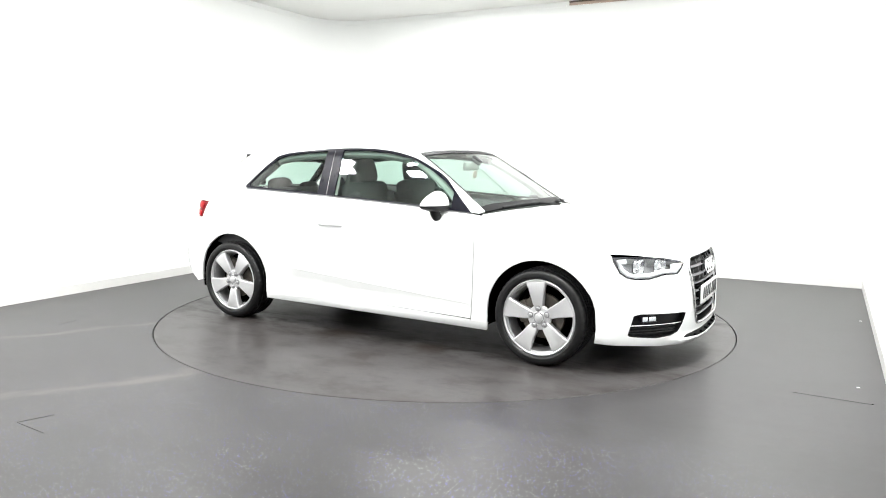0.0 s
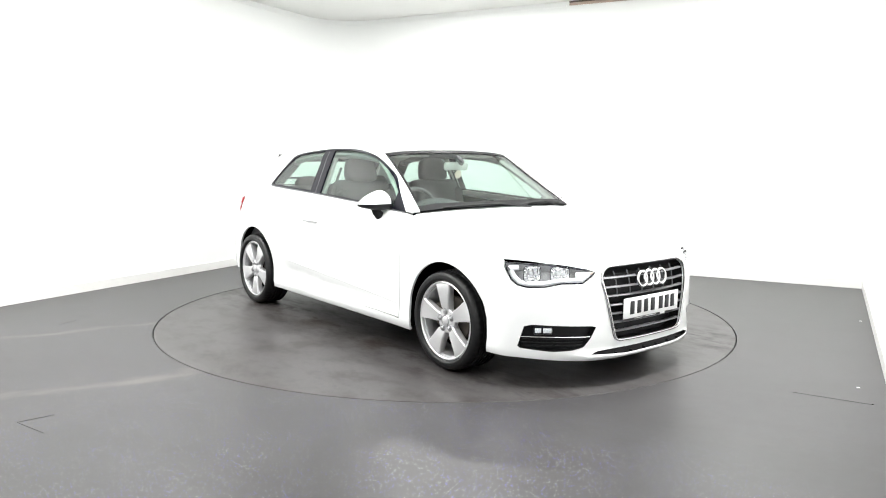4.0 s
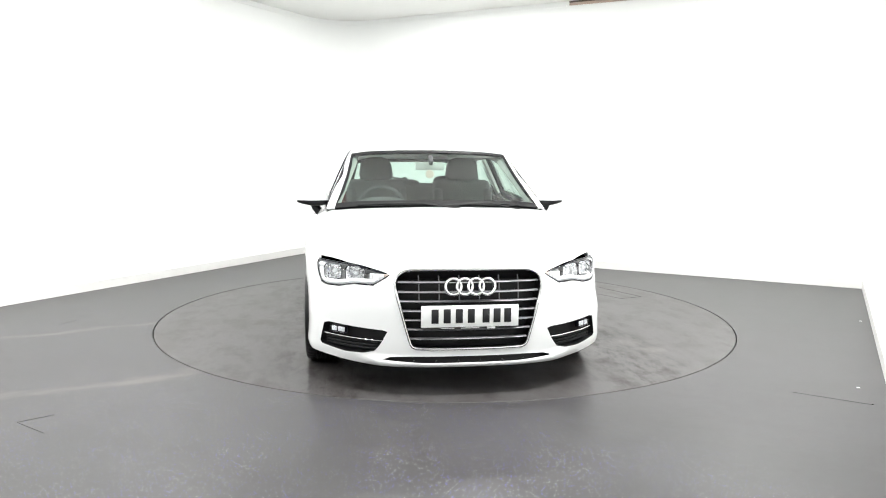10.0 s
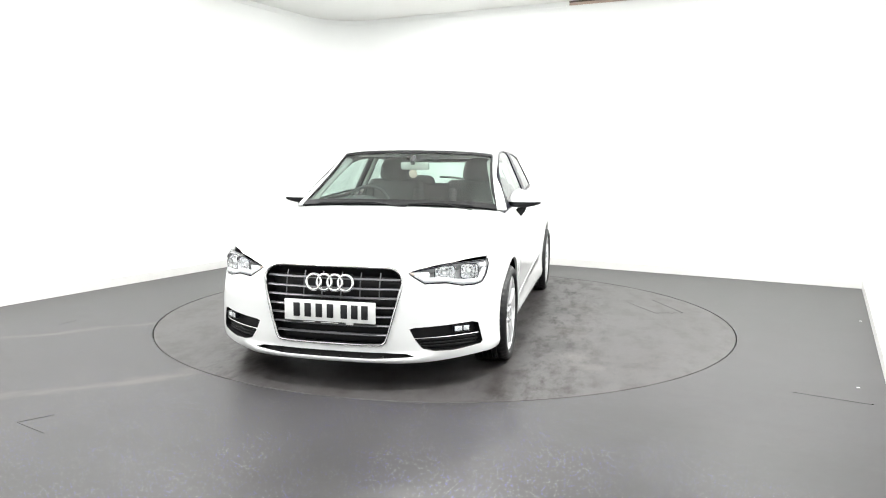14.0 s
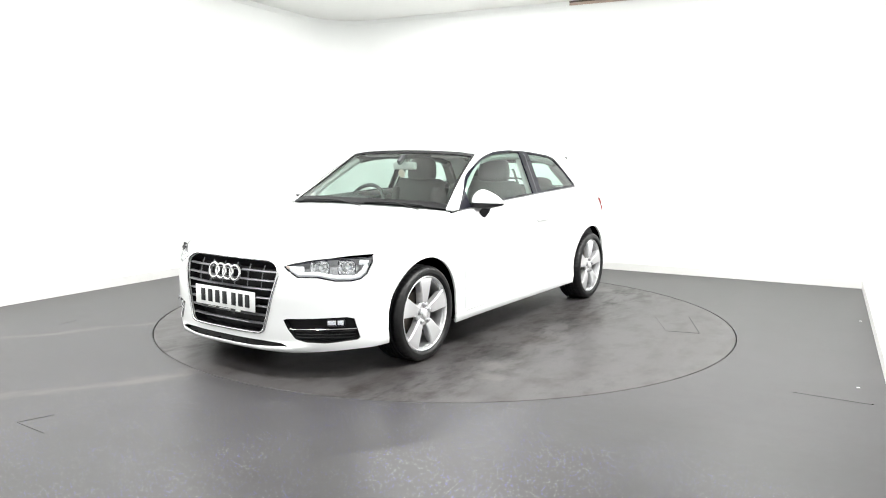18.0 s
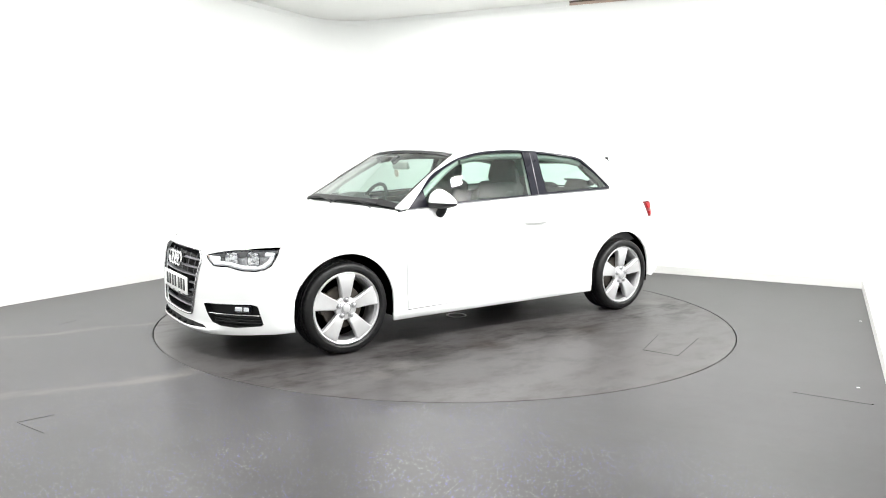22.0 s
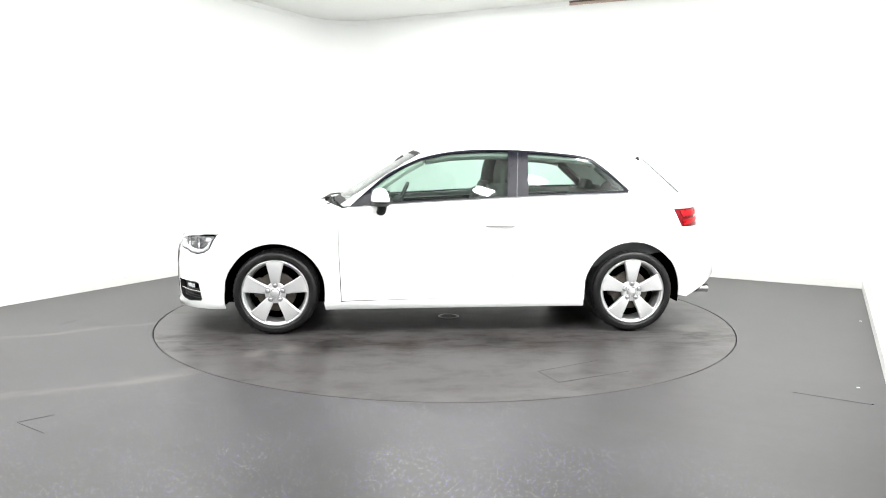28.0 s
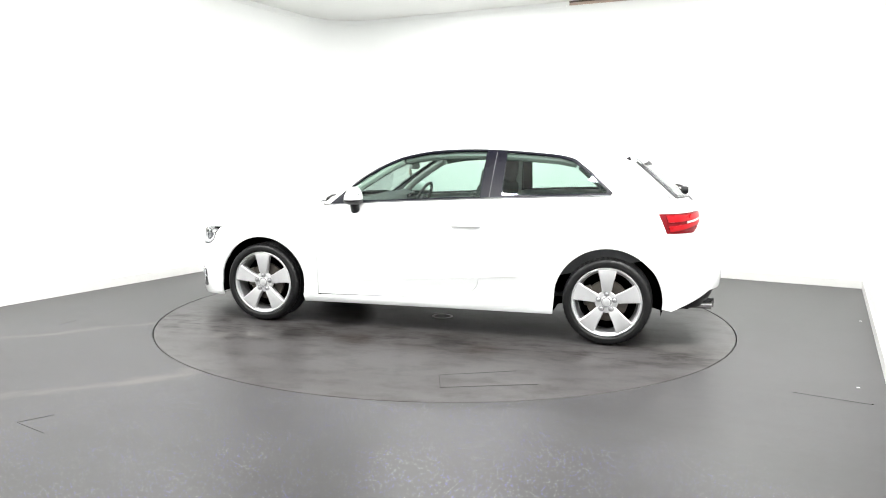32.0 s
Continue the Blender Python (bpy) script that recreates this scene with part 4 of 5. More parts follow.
def headlamp(s):
    flip = s < 0
    loop = [tuple(q) for q in nose_uv(HEADLAMP)]
    lamp = car_part("headlamp", skin(loop, nose_way, lower, step=.025, sink=.055, deep=-.054, seam=.003, flip=flip), LAMP_GREY, "clear halogen headlamp with grey bezel")

    def sub(name, bm, mat, label=""):
        return part(name, bm, mat, lamp, label)
    sub("lens", skin(loop, nose_way, lower, step=.03, sink=.001, deep=0, seam=.003, flip=flip), LENS, "clear headlamp lens")
    rim = sided(put("r", nose_way, lower, shrink(dense(loop, .03), .005), .004), s)
    sub("lens_seal", tube(rim, .003, 6, True), GLOSS_BLACK)
    inner = shrink(dense(loop, .02), .020)
    low = [p for p in put("r", nose_way, lower, inner, .018)]
    order = sorted([p for p in low if p.z < .625 and p.y > .47], key=lambda p: p.y)
    up = sorted([p for p in low if p.y > .76 and .61 <= p.z < .672], key=lambda p: p.z)
    sub("light_guide", tube(sided(order + up, s), .015, 8), LAMP_WHITE, "white daytime running light strip")
    for y, z, wide in ((.735, .652, .050), (.612, .652, .055)):
        # rectangular reflector chamber with stepped facets, its dark rim and the bulb cap
        q = put("r", face_way, lower, [(y, z)], .028)[0]
        m = Matrix.Translation((q.x, s * q.y, q.z)) @ pose(0, 0, 0, 0, 0, s * 24)
        bowl = bmesh.new()
        rings = []
        for k, depth in ((1.0, .014), (.93, .010), (.80, -.004), (.66, -.002), (.50, -.016), (.34, -.014), (.20, -.024)):
            ring = []
            for a in range(24):
                c, d = math.cos(2 * math.pi * a / 24), math.sin(2 * math.pi * a / 24)
                c, d = math.copysign(abs(c) ** (.45 + .5 * (1 - k)), c), math.copysign(abs(d) ** (.45 + .5 * (1 - k)), d)
                ring.append(bowl.verts.new((depth + .003 * (a % 2) * (k < .9), wide * k * c, .042 * k * d)))
            rings.append(ring)
        for p, r in zip(rings, rings[1:]):
            for a in range(24):
                bowl.faces.new((p[a], p[(a + 1) % 24], r[(a + 1) % 24], r[a]))
        bowl.faces.new(rings[-1])
        bmesh.ops.recalc_face_normals(bowl, faces=bowl.faces)
        bmesh.ops.transform(bowl, matrix=m, verts=bowl.verts)
        sub("reflector", bowl, CHROME, "rectangular chrome reflector")
        edge = [tuple(m @ Vector((.015, wide * 1.03 * math.copysign(abs(math.cos(a)) ** .45, math.cos(a)), .0435 * math.copysign(abs(math.sin(a)) ** .45, math.sin(a))))) for a in (2 * math.pi * k / 28 for k in range(28))]
        sub("reflector_rim", tube(edge, .0022, 6, True), GLOSS_BLACK)
        sub("bulb_cap", lathe([(0, .006), (.009, .004), (.012, -.004), (.012, -.02)], 16, "x", m=m), LAMP_WHITE)
    q = put("r", face_way, lower, [(.497, .634)], .016)[0]
    sub("inner_reflector", block((.012, .085, .040), (q.x, s * q.y, q.z), .005, (0, 0, s * 30)), LAMP_WHITE, "pale silver inner reflector")
    for k in (-1, 0, 1):
        at = (pose(q.x, s * q.y, q.z, 0, 0, s * 30) @ Matrix.Translation((.007, .022 * k, 0))).translation
        sub("reflector_rib", block((.003, .0018, .036), tuple(at), .0006, (0, 0, s * 30)), REVERSE)
    q = put("r", face_way, lower, [(.447, .646)], .012)[0]
    sub("indicator", block((.012, .030, .018), (q.x, s * q.y, q.z), .004, (0, 0, s * 32)), AMBER, "pale amber indicator")


for sg in (1, -1):
    headlamp(sg)


def grille():
    loop = [tuple(q) for q in nose_from_front(GRILLE_LOOP)]
    g = car_part("grille", skin(loop, nose_way, lower, step=.03, sink=.075, deep=-.07, seam=-.002), BLACK, "dark radiator grille with grey slats")
    rim = put("r", nose_way, lower, shrink(dense(loop, .025), .005), -.004)
    part("grille_frame", tube(rim, .0075, 8, True), FRAME, g, "thin chrome grille frame")
    rail = curve((.25, .285), (.29, .321), (.575, .393), (.612, .394), (.66, .352))
    for z in (.615, .560, .510, .457, .407, .357, .307):
        w = float(rail(z)) - .008
        uv = nose_from_front([(y, z) for y in np.linspace(-w, w, 15)])
        part("slat", tube(put("r", nose_way, lower, uv, .022), .016, 8, flat=.42), SATIN, g)
    for y in (-.275, -.165, -.055, .055, .165, .275):
        post = put("r", face_way, lower, [(y, .660), (y, .61), (y, .56), (y, .50)], .030)
        part("grille_bar", tube(post, .0036, 6), SATIN, g)
    face = float(on(face_way, [(0, .589)], lower)[0, 0])
    part("badge_base", block((.010, .25, .092), (face - .020, 0, .588), .004), BLACK, g)
    for k in range(4):
        m = Matrix.Translation((face + .006, -.0915 + .061 * k, .589)) @ pose(0, 0, 0, 0, -8, 0)
        prof = [(.0420 + .0082 * math.cos(a), .0070 * math.sin(a)) for a in (2 * math.pi * i / 10 for i in range(10))]
        part("badge_ring", lathe(prof, 40, "x", m=m, close=True), CHROME, g, "chrome ring")
    pl = part("number_plate", block((.008, .528, .118), (3.432, 0, .431), .004), PLATE_WHITE, g, "white number plate with dark bars")
    part("plate_holder", block((.03, .50, .085), (3.413, 0, .425), .005), BLACK, g)
    for y in (-.190, -.125, -.060, .005, .085, .145, .203):
        part("plate_bar", block((.003, .038, .076), (3.4375, y, .433), .001), PLATE_INK, pl)
    for y, w, h in ((-.12, .07, .005), (.0, .10, .005), (.115, .045, .012)):
        part("plate_bar", block((.003, w, h), (3.4305, y, .366), .001), PLATE_WHITE, pl)


grille()


def fog(s):
    flip = s < 0
    loop = [tuple(q) for q in nose_from_front(FOG)]
    f = car_part("fog_lamp_recess", skin(loop, nose_way, lower, step=.03, sink=.045, deep=-.043, seam=-.001, flip=flip), BLACK, "black ribbed air intake with a chrome strip")
    strip = put("r", nose_way, lower, nose_from_front([(y, .296 - .02 * (.8 - y)) for y in np.linspace(.46, .792, 9)]), .012)
    part("chrome_strip", tube(sided(strip, s), .0032, 6), CHROME, f, "thin chrome strip")
    for z in (.275, .257, .240):
        rib = put("r", nose_way, lower, nose_from_front([(y, z - .01 * (.8 - y)) for y in np.linspace(.50, .785, 8)]), .03)
        part("rib", tube(sided(rib, s), .006, 6), BLACK, f)
    lamp = put("r", nose_way, lower, nose_from_front([(.70, .331)]), .016)[0]
    part("fog_lamp", block((.03, .105, .040), (lamp.x - .004, s * lamp.y, lamp.z), .010, (0, 0, s * 42)), GLOSS_BLACK, f, "black fog lamp housing")
    turn = pose(lamp.x, s * lamp.y, lamp.z, 0, 0, s * 42)
    # two reflector blocks in plain white, the lens glints put into their colour
    for side, w in ((-.022, .046), (.028, .034)):
        at = (turn @ Matrix.Translation((.012, s * side, .002))).translation
        part("fog_lamp_reflector", block((.008, w, .026), tuple(at), .003, (0, 0, s * 42)), LAMP_WHITE, f, "bright fog lamp reflector")
    at = (turn @ Matrix.Translation((.020, 0, 0))).translation
    part("fog_lamp_lens", block((.006, .098, .034), tuple(at), .003, (0, 0, s * 42)), LENS, f)


for sg in (1, -1):
    fog(sg)

slot_loop = [tuple(q) for q in nose_from_front(both([(.30, .212), (.42, .207), (.47, .194), (.25, .184)]))]
car_part("lower_intake", skin(slot_loop, nose_way, lower, sink=.04, deep=-.038, seam=-.001), BLACK, "narrow black lower air intake")
for y in (-.30, -.18, -.06, .06, .18, .30):
    q = put("r", face_way, lower, [(y, .192)], .012)[0]
    car_part("intake_post", block((.02, .008, .014), tuple(q), .002), BLACK)


def tail_lamp(s):
    flip = s < 0
    uv = to_uv(tail_way, TAIL_LAMP)
    lamp = car_part("tail_lamp", skin([tuple(q) for q in uv], tail_way, body, step=.03, sink=.002, flip=flip), RED_DARK, "red tail lamp with a clear reversing light")
    a, b, c, d = uv[0], uv[2], uv[7], uv[4]

    def spot(u, v):
        return tuple((1 - v) * ((1 - u) * a + u * b) + v * ((1 - u) * c + u * d))
    for name, box, mat in (("brake_light", (.09, .97, .09, .46), RED), ("brake_light", (.07, .97, .65, .95), RED), ("reversing_light", (.42, .86, .485, .625), REVERSE)):
        u0, u1, v0, v1 = box
        part(name, skin([spot(u0, v0), spot(u1, v0), spot(u1, v1), spot(u0, v1)], tail_way, body, step=.02, sink=-.003, deep=.006, seam=0, flip=flip), mat, lamp)


for sg in (1, -1):
    tail_lamp(sg)


def door_mirror(s):
    """Door mirror: white cap over a black foot."""
    bm = bmesh.new()
    bmesh.ops.create_uvsphere(bm, u_segments=28, v_segments=18, radius=1)
    for v in bm.verts:
        x, y, z = v.co
        sx, sy, sz = math.copysign(abs(x) ** .8, x), math.copysign(abs(y) ** .8, y), math.copysign(abs(z) ** .92, z)
        if sz < .05:
            sz = .05 + (sz - .05) * .03
        v.co = (1.849 + .066 * sx * (1 - .15 * sy) - .03 * (sy * .5), .874 + .113 * sy, .956 + .100 * sz * (1 - .62 * max(sy + .35, 0) / 1.35))
    if s < 0:
        mirrored(bm)
    cap = car_part("door_mirror", bm, PAINT, "white door mirror with a black base")
    low = bmesh.new()
    bmesh.ops.create_uvsphere(low, u_segments=24, v_segments=12, radius=1)
    for v in low.verts:
        sx, sy, sz = (math.copysign(abs(c) ** e, c) for c, e in zip(v.co, (.75, .75, .5)))
        v.co = (1.849 + .067 * sx * (1 - .15 * sy) - .03 * (sy * .5), .874 + .1145 * sy, .958 + (.004 if sz > 0 else .040 * (1 - .45 * max(sy, 0))) * sz)
    part("mirror_skirt", mirrored(low) if s < 0 else low, BLACK, cap)
    foot = bmesh.new()
    pts = [(1.845, .805, .862), (1.848, .830, .878), (1.842, .850, .905), (1.838, .862, .938)]
    tube(sided(pts, s), .034, 12, bm=foot, flat=.9)
    part("mirror_foot", foot, BLACK, cap)
    face = lathe([(0, -.002), (.94, -.002), (1.0, .001), (.94, .003), (0, .003)], 28, "x")
    bmesh.ops.scale(face, vec=(1, .056, .022), verts=face.verts)
    bmesh.ops.transform(face, matrix=pose(1.796, s * .868, .986, 0, 0, s * 6), verts=face.verts)
    part("mirror_glass", face, MIRROR, cap)


for sg in (1, -1):
    door_mirror(sg)


def door_handle(s):
    p = on(side_way, [(.885, .790), (.99, .790), (1.095, .790)], body)
    bar = [(p[0][0], p[0][1] + .004, .790), (p[0][0] + .03, p[0][1] + .012, .790), (.99, p[1][1] + .014, .790), (p[2][0] - .03, p[2][1] + .012, .790), (p[2][0], p[2][1] + .003, .790)]
    bm = tube(sided(smooth(bar, 3), s), .008, 10, flat=1.2)
    for x in (.900, 1.080):
        block((.03, .024, .018), (x, s * (p[1][1] + .001), .790), .006, bm=bm)
    part("door_handle", bm, PAINT, DOORS[s], "white door handle")


for sg in (1, -1):
    door_handle(sg)


def trims():
    # bright line under the side windows
    for s in (1, -1):
        line = put("r", side_way, cabin, dense([(2.075, .909), (1.86, .925), (1.68, .938), (1.282, .961), (.842, .984), (.359, 1.004), (.0, 1.016)], .08, False), -.004)
        car_part("waist_trim", tube(sided(line, s), .004, 6), SATIN, "thin satin waist trim")
        post = put("r", side_way, cabin, dense([(.825, 1.308), (.852, .992)], .06, False), -.003)
        car_part("door_edge_strip", tube(sided(post, s), .003, 6), SATIN)
        swage = put("r", side_way, body, dense([(.62, .4455), (1.3, .3957), (2.125, .3352)], .07, False), -.0004)
        car_part("swage_line", tube(sided(swage, s), .0024, 6), PAINT)
    # wipers and cowl
    cowl = [(2.33, 0), (2.31, .3), (2.235, .56), (2.15, .71)]
    bm = bmesh.new()
    rows = []
    for x, y in cowl[::-1] + [(a, -b) for a, b in cowl[1:]]:
        rows.append([bm.verts.new((x - .15, y, .925)), bm.verts.new((x + .02, y, .908 - .02 * (abs(y) / .7) ** 2))])
    for p, q in zip(rows, rows[1:]):
        bm.faces.new((p[0], p[1], q[1], q[0]))
    car_part("scuttle", bm, BLACK, "black scuttle panel under the windscreen")
    for y0, y1, px in ((.56, .02, 2.25), (.12, -.56, 2.335)):
        pts = []
        for k in range(9):
            y = y0 + (y1 - y0) * k / 8
            z = .938 + .014 * math.sin(math.pi * k / 8)
            q = on(face_way, [(y, z)], cabin)[0]
            pts.append((q[0] + .022 + .03 * (1 - (y / .6) ** 2), y, z + .006))
        w = car_part("wiper", tube(pts, .007, 6), BLACK, "black windscreen wiper")
        deck = float(on(top_way, [(px, y0)], lower)[0, 2])
        part("wiper_arm", tube([(px, y0, deck - .02), (px, y0, deck + .002), (px - .02, y0 - .05, deck + .008), tuple(Vector(pts[3]) + Vector((.008, 0, .003)))], .006, 6), BLACK, w)
    # roof spoiler over the tailgate
    bm = bmesh.new()
    ys = np.linspace(-.497, .497, 19)
    rows = []
    for y in ys:
        e = (abs(y) / .50) ** 6
        zt = float(on(top_way, [(-.15, y * .9)], cabin)[0, 2])
        rows.append([bm.verts.new(v) for v in ((-.12, y, zt - .004), (-.19, y, zt - .014), (-.25 + .05 * e, y, zt - .030), (-.248 + .05 * e, y, zt - .044), (-.18, y, zt - .045), (-.12, y, zt - .04))])
    for p, q in zip(rows, rows[1:]):
        for k in range(6):
            bm.faces.new((p[k], q[k], q[(k + 1) % 6], p[(k + 1) % 6]))
    bm.faces.new(rows[0])
    bm.faces.new(rows[-1][::-1])
    bmesh.ops.recalc_face_normals(bm, faces=bm.faces)
    car_part("roof_spoiler", bm, PAINT, "white roof edge spoiler")
    # slim fins beside the rear window
    for s in (1, -1):
        line = put("r", back_way, cabin, [(.512, 1.268), (.520, 1.235), (.540, 1.15), (.560, 1.05), (.563, 1.01)], -.014)
        car_part("window_fin", tube(sided(line, s), .0050, 6), SATIN, "thin grey fin beside the rear window")
        bm = bmesh.new()
        outline = [(-.07, 1.270), (-.114, 1.289), (-.129, 1.241)]
        f0 = [bm.verts.new((x, s * .535, z)) for x, z in outline]
        f1 = [bm.verts.new((x, s * .570, z)) for x, z in outline]
        bm.faces.new(f0)
        bm.faces.new(f1[::-1])
        for k in range(3):
            bm.faces.new((f0[k], f1[k], f1[(k + 1) % 3], f0[(k + 1) % 3]))
        bmesh.ops.recalc_face_normals(bm, faces=bm.faces)
        car_part("spoiler_fin", bm, BLACK, "small black fin under the roof spoiler", False)
    # rear wiper and exhaust
    base = on(back_way, [(0, 1.04)], cabin)[0]
    tip = on(back_way, [(-.30, 1.07)], cabin)[0]
    rw = car_part("rear_wiper", tube([tuple(base + (-.03, 0, 0)), tuple((base + tip) / 2 + (-.03, 0, .01)), tuple(tip + (-.015, 0, 0))], .010, 8), BLACK, "black rear wiper")
    part("wiper_boss", lathe([(0, -.045), (.022, -.043), (.028, -.03), (.03, .01)], 20, "x", m=Matrix.Translation(tuple(base))), BLACK, rw)
    for y in (.50, .585):
        x0 = -.775 + .55 * y ** 5
        pipe = lathe([(.024, .10), (.030, .09), (.031, -.035), (.034, -.045), (.030, -.046), (.026, -.03), (.024, .05)], 24, "x", m=Matrix.Translation((x0 + .085, y, .272)))
        car_part("exhaust_pipe", pipe, CHROME, "chrome exhaust tailpipe")


trims()


# ---- car: cabin ----
def cushion(a, b, c, at, lean):
    """A padded, rounded head restraint of half sizes a, b, c."""
    bm = bmesh.new()
    bmesh.ops.create_uvsphere(bm, u_segments=24, v_segments=16, radius=1)
    for v in bm.verts:
        x, y, z = (math.copysign(abs(k) ** .6, k) for k in v.co)
        v.co = (a * x, b * y * (1 - .12 * z), c * z)
    bmesh.ops.transform(bm, matrix=pose(*at, 0, lean, 0), verts=bm.verts)
    return bm


def front_seat(y):
    seat = car_part("front_seat", block((.50, .50, .15), (1.30, y, .42), .05, (0, -8, 0), segments=3), CLOTH, "dark cloth front seat")
    back = block((.13, .50, .62), (.985, y, .78), .055, (0, -14, 0), segments=3)
    for s in (1, -1):
        block((.17, .075, .52), (1.01, y + s * .215, .75), .033, (0, -14, 0), bm=back, segments=3)
    part("backrest", back, CLOTH, seat)
    part("headrest", cushion(.06, .138, .105, (.905, y, 1.165), -10), CLOTH, seat, "dark padded headrest")
    for s in (1, -1):
        part("headrest_post", tube([(.922, y + s * .075, 1.02), (.908, y + s * .075, 1.12)], .006, 8), CHROME, seat)
    return seat


def rear_bench():
    bench = car_part("rear_bench", block((.46, 1.16, .16), (.46, 0, .47), .05, (0, -6, 0), segments=3), CLOTH, "dark cloth rear bench")
    part("backrest", block((.14, 1.22, .56), (.155, 0, .745), .05, (0, -20, 0), segments=3), CLOTH, bench)
    for y, w, h in ((.36, .26, .13), (0, .2, .09), (-.36, .26, .13)):
        part("headrest", cushion(.045, w / 2, h / 2, (.045, y, 1.025 + h / 2 - .06), -14), CLOTH, bench)
    car_part("parcel_shelf", block((.46, 1.10, .03), (-.16, 0, .955), .01), TRIM_DARK, "dark parcel shelf")


def dashboard():
    bm = bmesh.new()
    sect = [(2.215, .905), (2.05, .944), (1.88, .940), (1.80, .915), (1.755, .86), (1.77, .78), (1.80, .62), (1.86, .45), (2.2, .42)]
    rows = []
    for y in np.linspace(-.715, .715, 25):
        hood = .045 * math.exp(-((y + .37) / .17) ** 4)
        bend = .10 * (abs(y) / .7) ** 2
        rows.append([bm.verts.new((x - bend * (.9 if i < 2 else .2), y, z + hood * (1 if i in (2, 3) else .4 if i in (1, 4) else 0))) for i, (x, z) in enumerate(sect)])
    for p, q in zip(rows, rows[1:]):
        for k in range(len(sect) - 1):
            bm.faces.new((p[k], p[k + 1], q[k + 1], q[k]))
    bmesh.ops.recalc_face_normals(bm, faces=bm.faces)
    d = car_part("dashboard", bm, TRIM_DARK, "dark grey dashboard")
    for y in (-.64, -.12, .12, .64):
        part("air_vent", lathe([(.018, .012), (.040, .012), (.045, 0), (.045, -.02), (.018, -.01)], 24, "x", m=Matrix.Translation((1.745, y, .845)) @ pose(0, 0, 0, 0, 180, 0)), SATIN, d)
    part("instrument_panel", block((.02, .30, .11), (1.80, -.37, .905), .01, (0, -20, 0)), GLOSS_BLACK, d)
    car_part("centre_console", block((.75, .22, .28), (1.45, 0, .45), .04), TRIM_DARK, "dark centre console")
    m = pose(1.70, -.37, .880, 0, -24, 0)
    prof = [(.180 + .015 * math.cos(a), .013 * math.sin(a)) for a in (2 * math.pi * i / 12 for i in range(12))]
    w = car_part("steering_wheel", lathe(prof, 56, "x", m=m, close=True), TRIM_DARK, "dark three-spoke steering wheel")
    part("wheel_boss", lathe([(0, -.028), (.05, -.024), (.065, -.005), (.06, .03), (.03, .06)], 28, "x", m=m), TRIM_DARK, w)
    for a in (0, 180, 270):
        part("spoke", block((.016, .13, .038), tuple((m @ pose(0, 0, 0, a) @ Matrix.Translation((0, .115, 0))).translation), .006, tuple(math.degrees(v) for v in (m @ pose(0, 0, 0, a)).to_euler())), SATIN, w)
    part("column", tube([(1.72, -.37, .865), (1.90, -.37, .78)], .035, 12), TRIM_DARK, w)


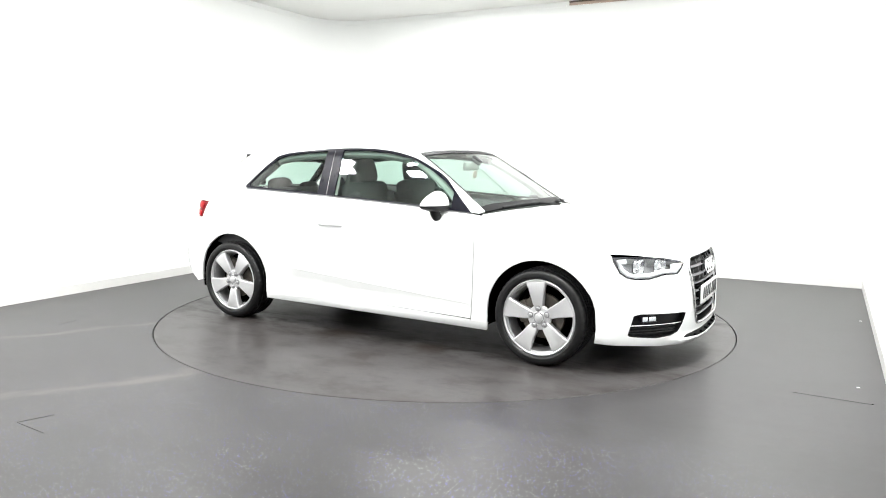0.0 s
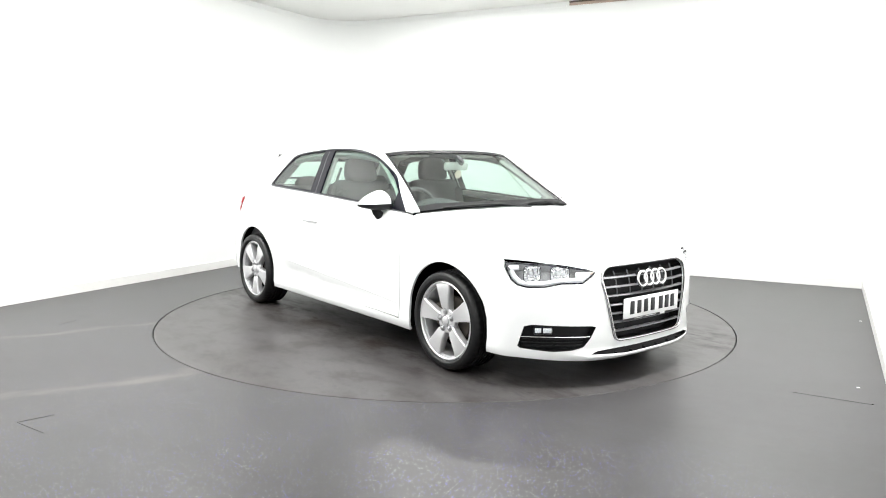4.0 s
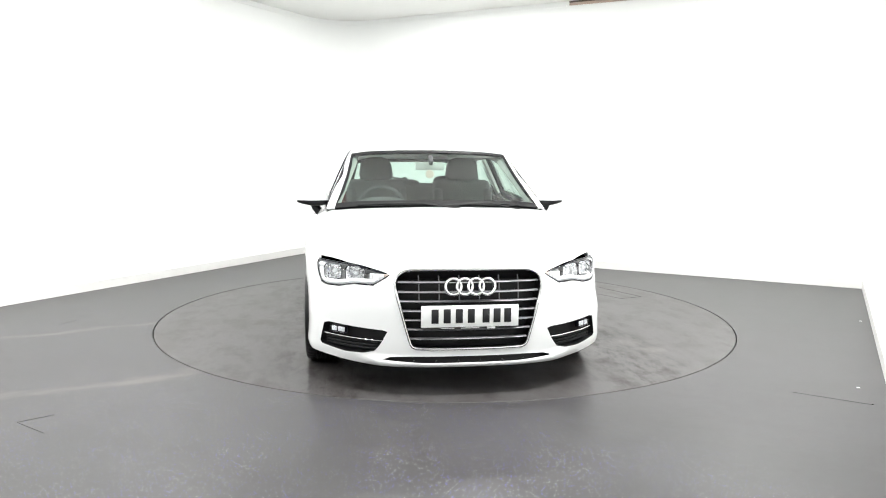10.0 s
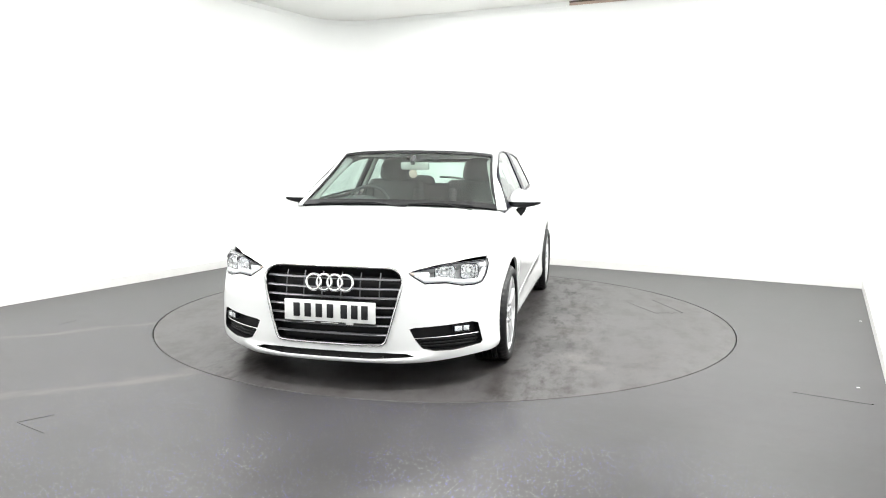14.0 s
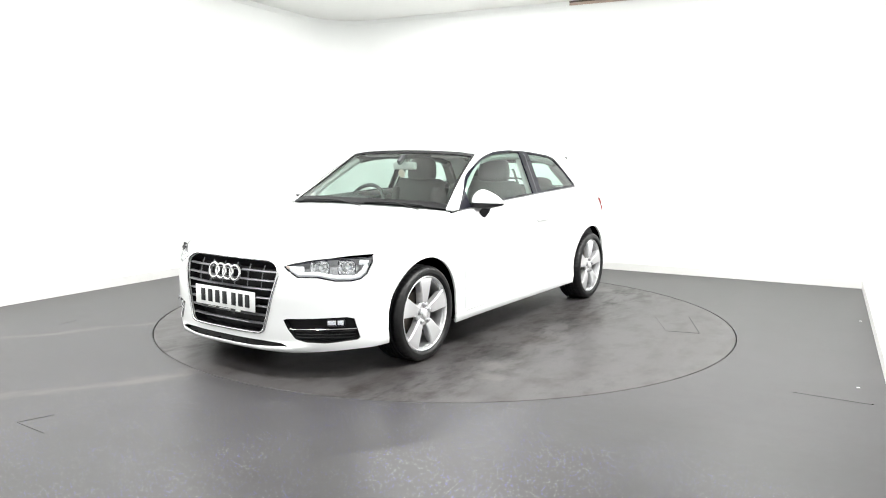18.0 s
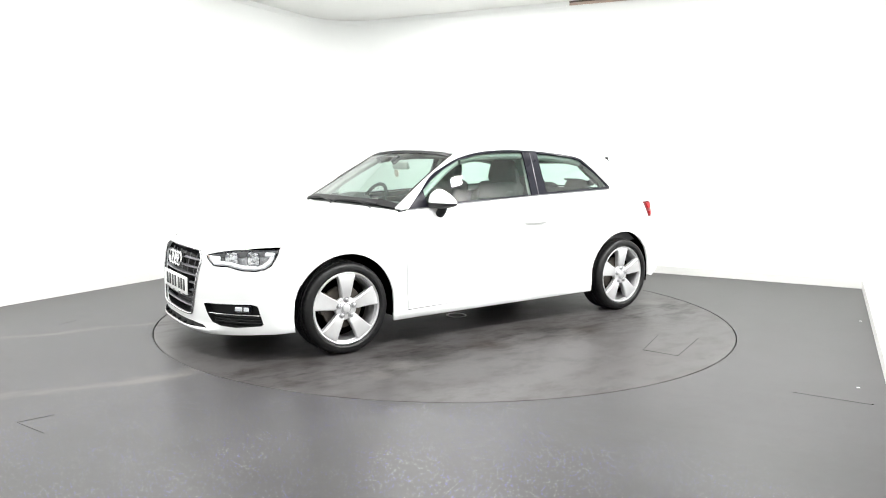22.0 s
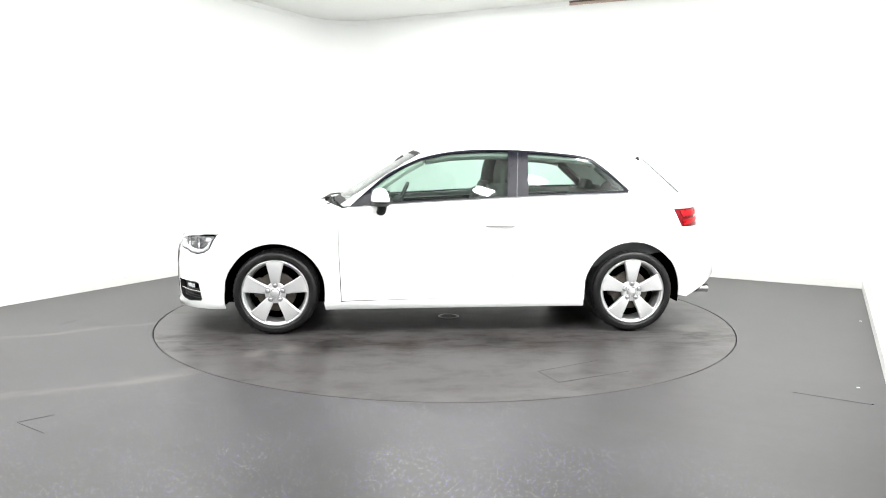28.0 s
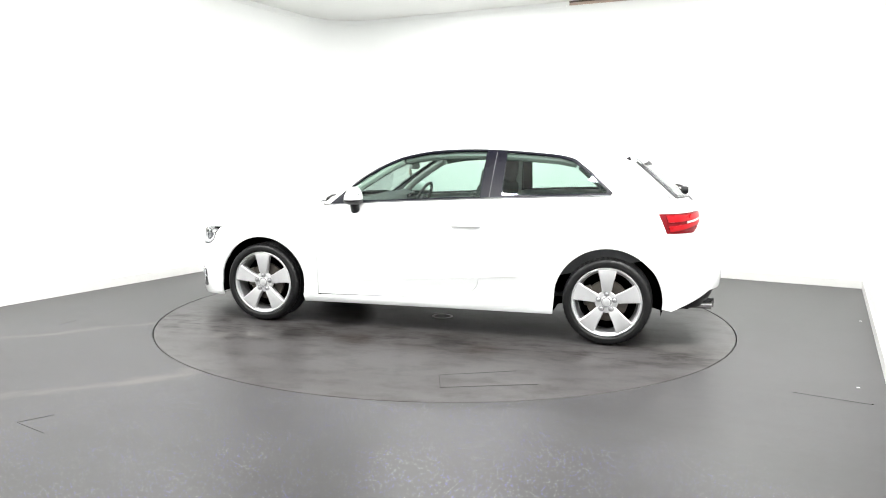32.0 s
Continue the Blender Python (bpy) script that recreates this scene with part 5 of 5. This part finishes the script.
def cabin_trim():
    for y in (-.37, .37):
        front_seat(y)
    rear_bench()
    dashboard()
    # headliner, door cards, floor, pillars
    half = [(1.56, 0), (1.545, .3), (1.50, .52), (1.1, .545), (.6, .56), (.2, .56), (-.06, .50), (-.1, 0)]
    car_part("headliner", skin(half + [(a, -b) for a, b in half[::-1][1:-1]], top_way, cabin, sink=.03, deep=0), TRIM_LIGHT, "pale grey headliner")
    car_part("cabin_floor", block((2.2, 1.34, .03), (1.1, 0, .30), .01), TRIM_DARK, "dark cabin floor")
    car_part("bulkhead", block((.04, 1.44, .62), (2.20, 0, .58), .01), UNDER, "dark bulkhead behind the engine bay")
    car_part("boot_floor", block((.62, 1.1, .03), (-.32, 0, .42), .01), TRIM_DARK, "dark boot floor")
    for s in (1, -1):
        card = [(2.05, .902), (1.68, .932), (1.282, .955), (.86, .976), (.90, .35), (2.1, .30)]
        car_part("door_card", skin(card, side_way, body, sink=.07, deep=.02, flip=s < 0), TRIM_DARK, "dark inner door panel")
        rear_card = [(.82, .978), (.36, 1.0), (.03, 1.012), (-.30, .95), (-.33, .60), (.82, .35)]
        car_part("rear_side_panel", skin(rear_card, side_way, body, sink=.08, deep=.02, flip=s < 0), TRIM_DARK, "dark rear side panel")
        for pts, mat, r in (([(1.55, 1.262), (1.70, 1.185), (1.85, 1.085), (1.96, .985), (2.03, .925)], TRIM_LIGHT, .042),
                            ([(.855, 1.30), (.885, .98)], TRIM_LIGHT, .026),
                            ([(1.52, 1.262), (1.345, 1.296), (1.14, 1.312), (.95, 1.314), (.76, 1.308), (.56, 1.294), (.37, 1.275), (.25, 1.25)], RAIL, .036),
                            ([(.21, 1.235), (.05, 1.10), (-.06, 1.0)], TRIM_DARK, .05)):
            line = put("r", side_way, cabin, dense(pts, .06, False), .05)
            car_part("pillar_trim", tube(sided(line, s), r, 8, flat=.7), mat, "grey inner pillar trim")
        belt = put("r", side_way, cabin, dense([(.93, 1.22), (.95, .96)], .05, False), .09)
        car_part("seat_belt", tube(sided(belt, s), .016, 6, flat=.3), CLOTH, "dark grey seat belt")
        car_part("sun_visor", block((.13, .34, .018), (1.47, s * .33, 1.293), .008, (0, 14, 0)), TRIM_LIGHT, "pale grey sun visor")
    # inner mirror with its foot and the round tag on the glass
    mir = car_part("inner_mirror", block((.035, .225, .062), (1.655, 0, 1.205), .016, (0, 8, 0)), TRIM_LIGHT, "grey interior mirror")
    part("mirror_foot", block((.09, .036, .045), (1.700, 0, 1.250), .014, (0, 35, 0)), TRIM_DARK, mir)
    car_part("screen_tag", lathe([(0, .004), (.030, .004), (.033, 0), (.030, -.004), (0, -.004)], 24, "x", m=Matrix.Translation((1.69, -.005, 1.145)) @ pose(0, 0, 0, 0, 10, 0)), AMBER, "small pale round tag")


cabin_trim()


# ---- marks on the turntable and the floor ----
def strip(a, b, width, z, name, mat, parent):
    d = Vector((b[0] - a[0], b[1] - a[1], 0))
    mid = ((a[0] + b[0]) / 2, (a[1] + b[1]) / 2, z)
    return part(name, block((d.length, width, .002), mid, 0, (0, 0, math.degrees(math.atan2(d.y, d.x)))), mat, parent)


def floor_marks():
    cs = [(-.855, 1.485), (-.433, 1.70), (-.505, 1.925), (-1.02, 1.707)]
    for a, b, w in ((cs[0], cs[1], .002), (cs[1], cs[2], .003), (cs[2], cs[3], .006)):
        strip(a, b, w, .0004, "hatch_seam", SEAM, plate)
    part("lifting_ring", lathe([(.066, .0005), (.069, .003), (.082, .003), (.086, .0005)], 40, "z", m=Matrix.Translation((-.02, .14, 0))), ALLOY, plate, "small pale steel lifting ring")
    for a, b, w in (((-5.045, 3.415), (-5.065, 3.56), .004), ((-3.344, 2.02), (-3.285, 2.17), .0010), ((-3.344, 2.02), (-3.10, 1.995), .0012), ((-.10, 4.350), (.283, 4.323), .0008)):
        strip(a, b, w, .0004, "floor_seam", FAINT, floor)
    for x, y, r in ((.284, 4.334, .006), ):
        part("floor_bolt", lathe([(0, .003), (r, .002), (r, 0)], 10, "z", m=Matrix.Translation((x, y, 0))), SEAM, floor)
    for k, (x, y) in enumerate(((.301, 6.612), (.225, 4.62))):
        bm = block((.018, .012, .003), (0, 0, .0016), .001)
        tagged(part("paper_scrap", bm, PLATE_WHITE, at=(x, y, 0)), "tiny white scrap lying on the floor", "litter")


floor_marks()


# ---- motion of the turntable and the car ----
def motions():
    rows = [(t, Matrix.Translation(HUB) @ pose(0, 0, 0, 0, 0, a)) for t, a in TURN]
    walk(car, rows)
    walk(plate, rows)


motions()
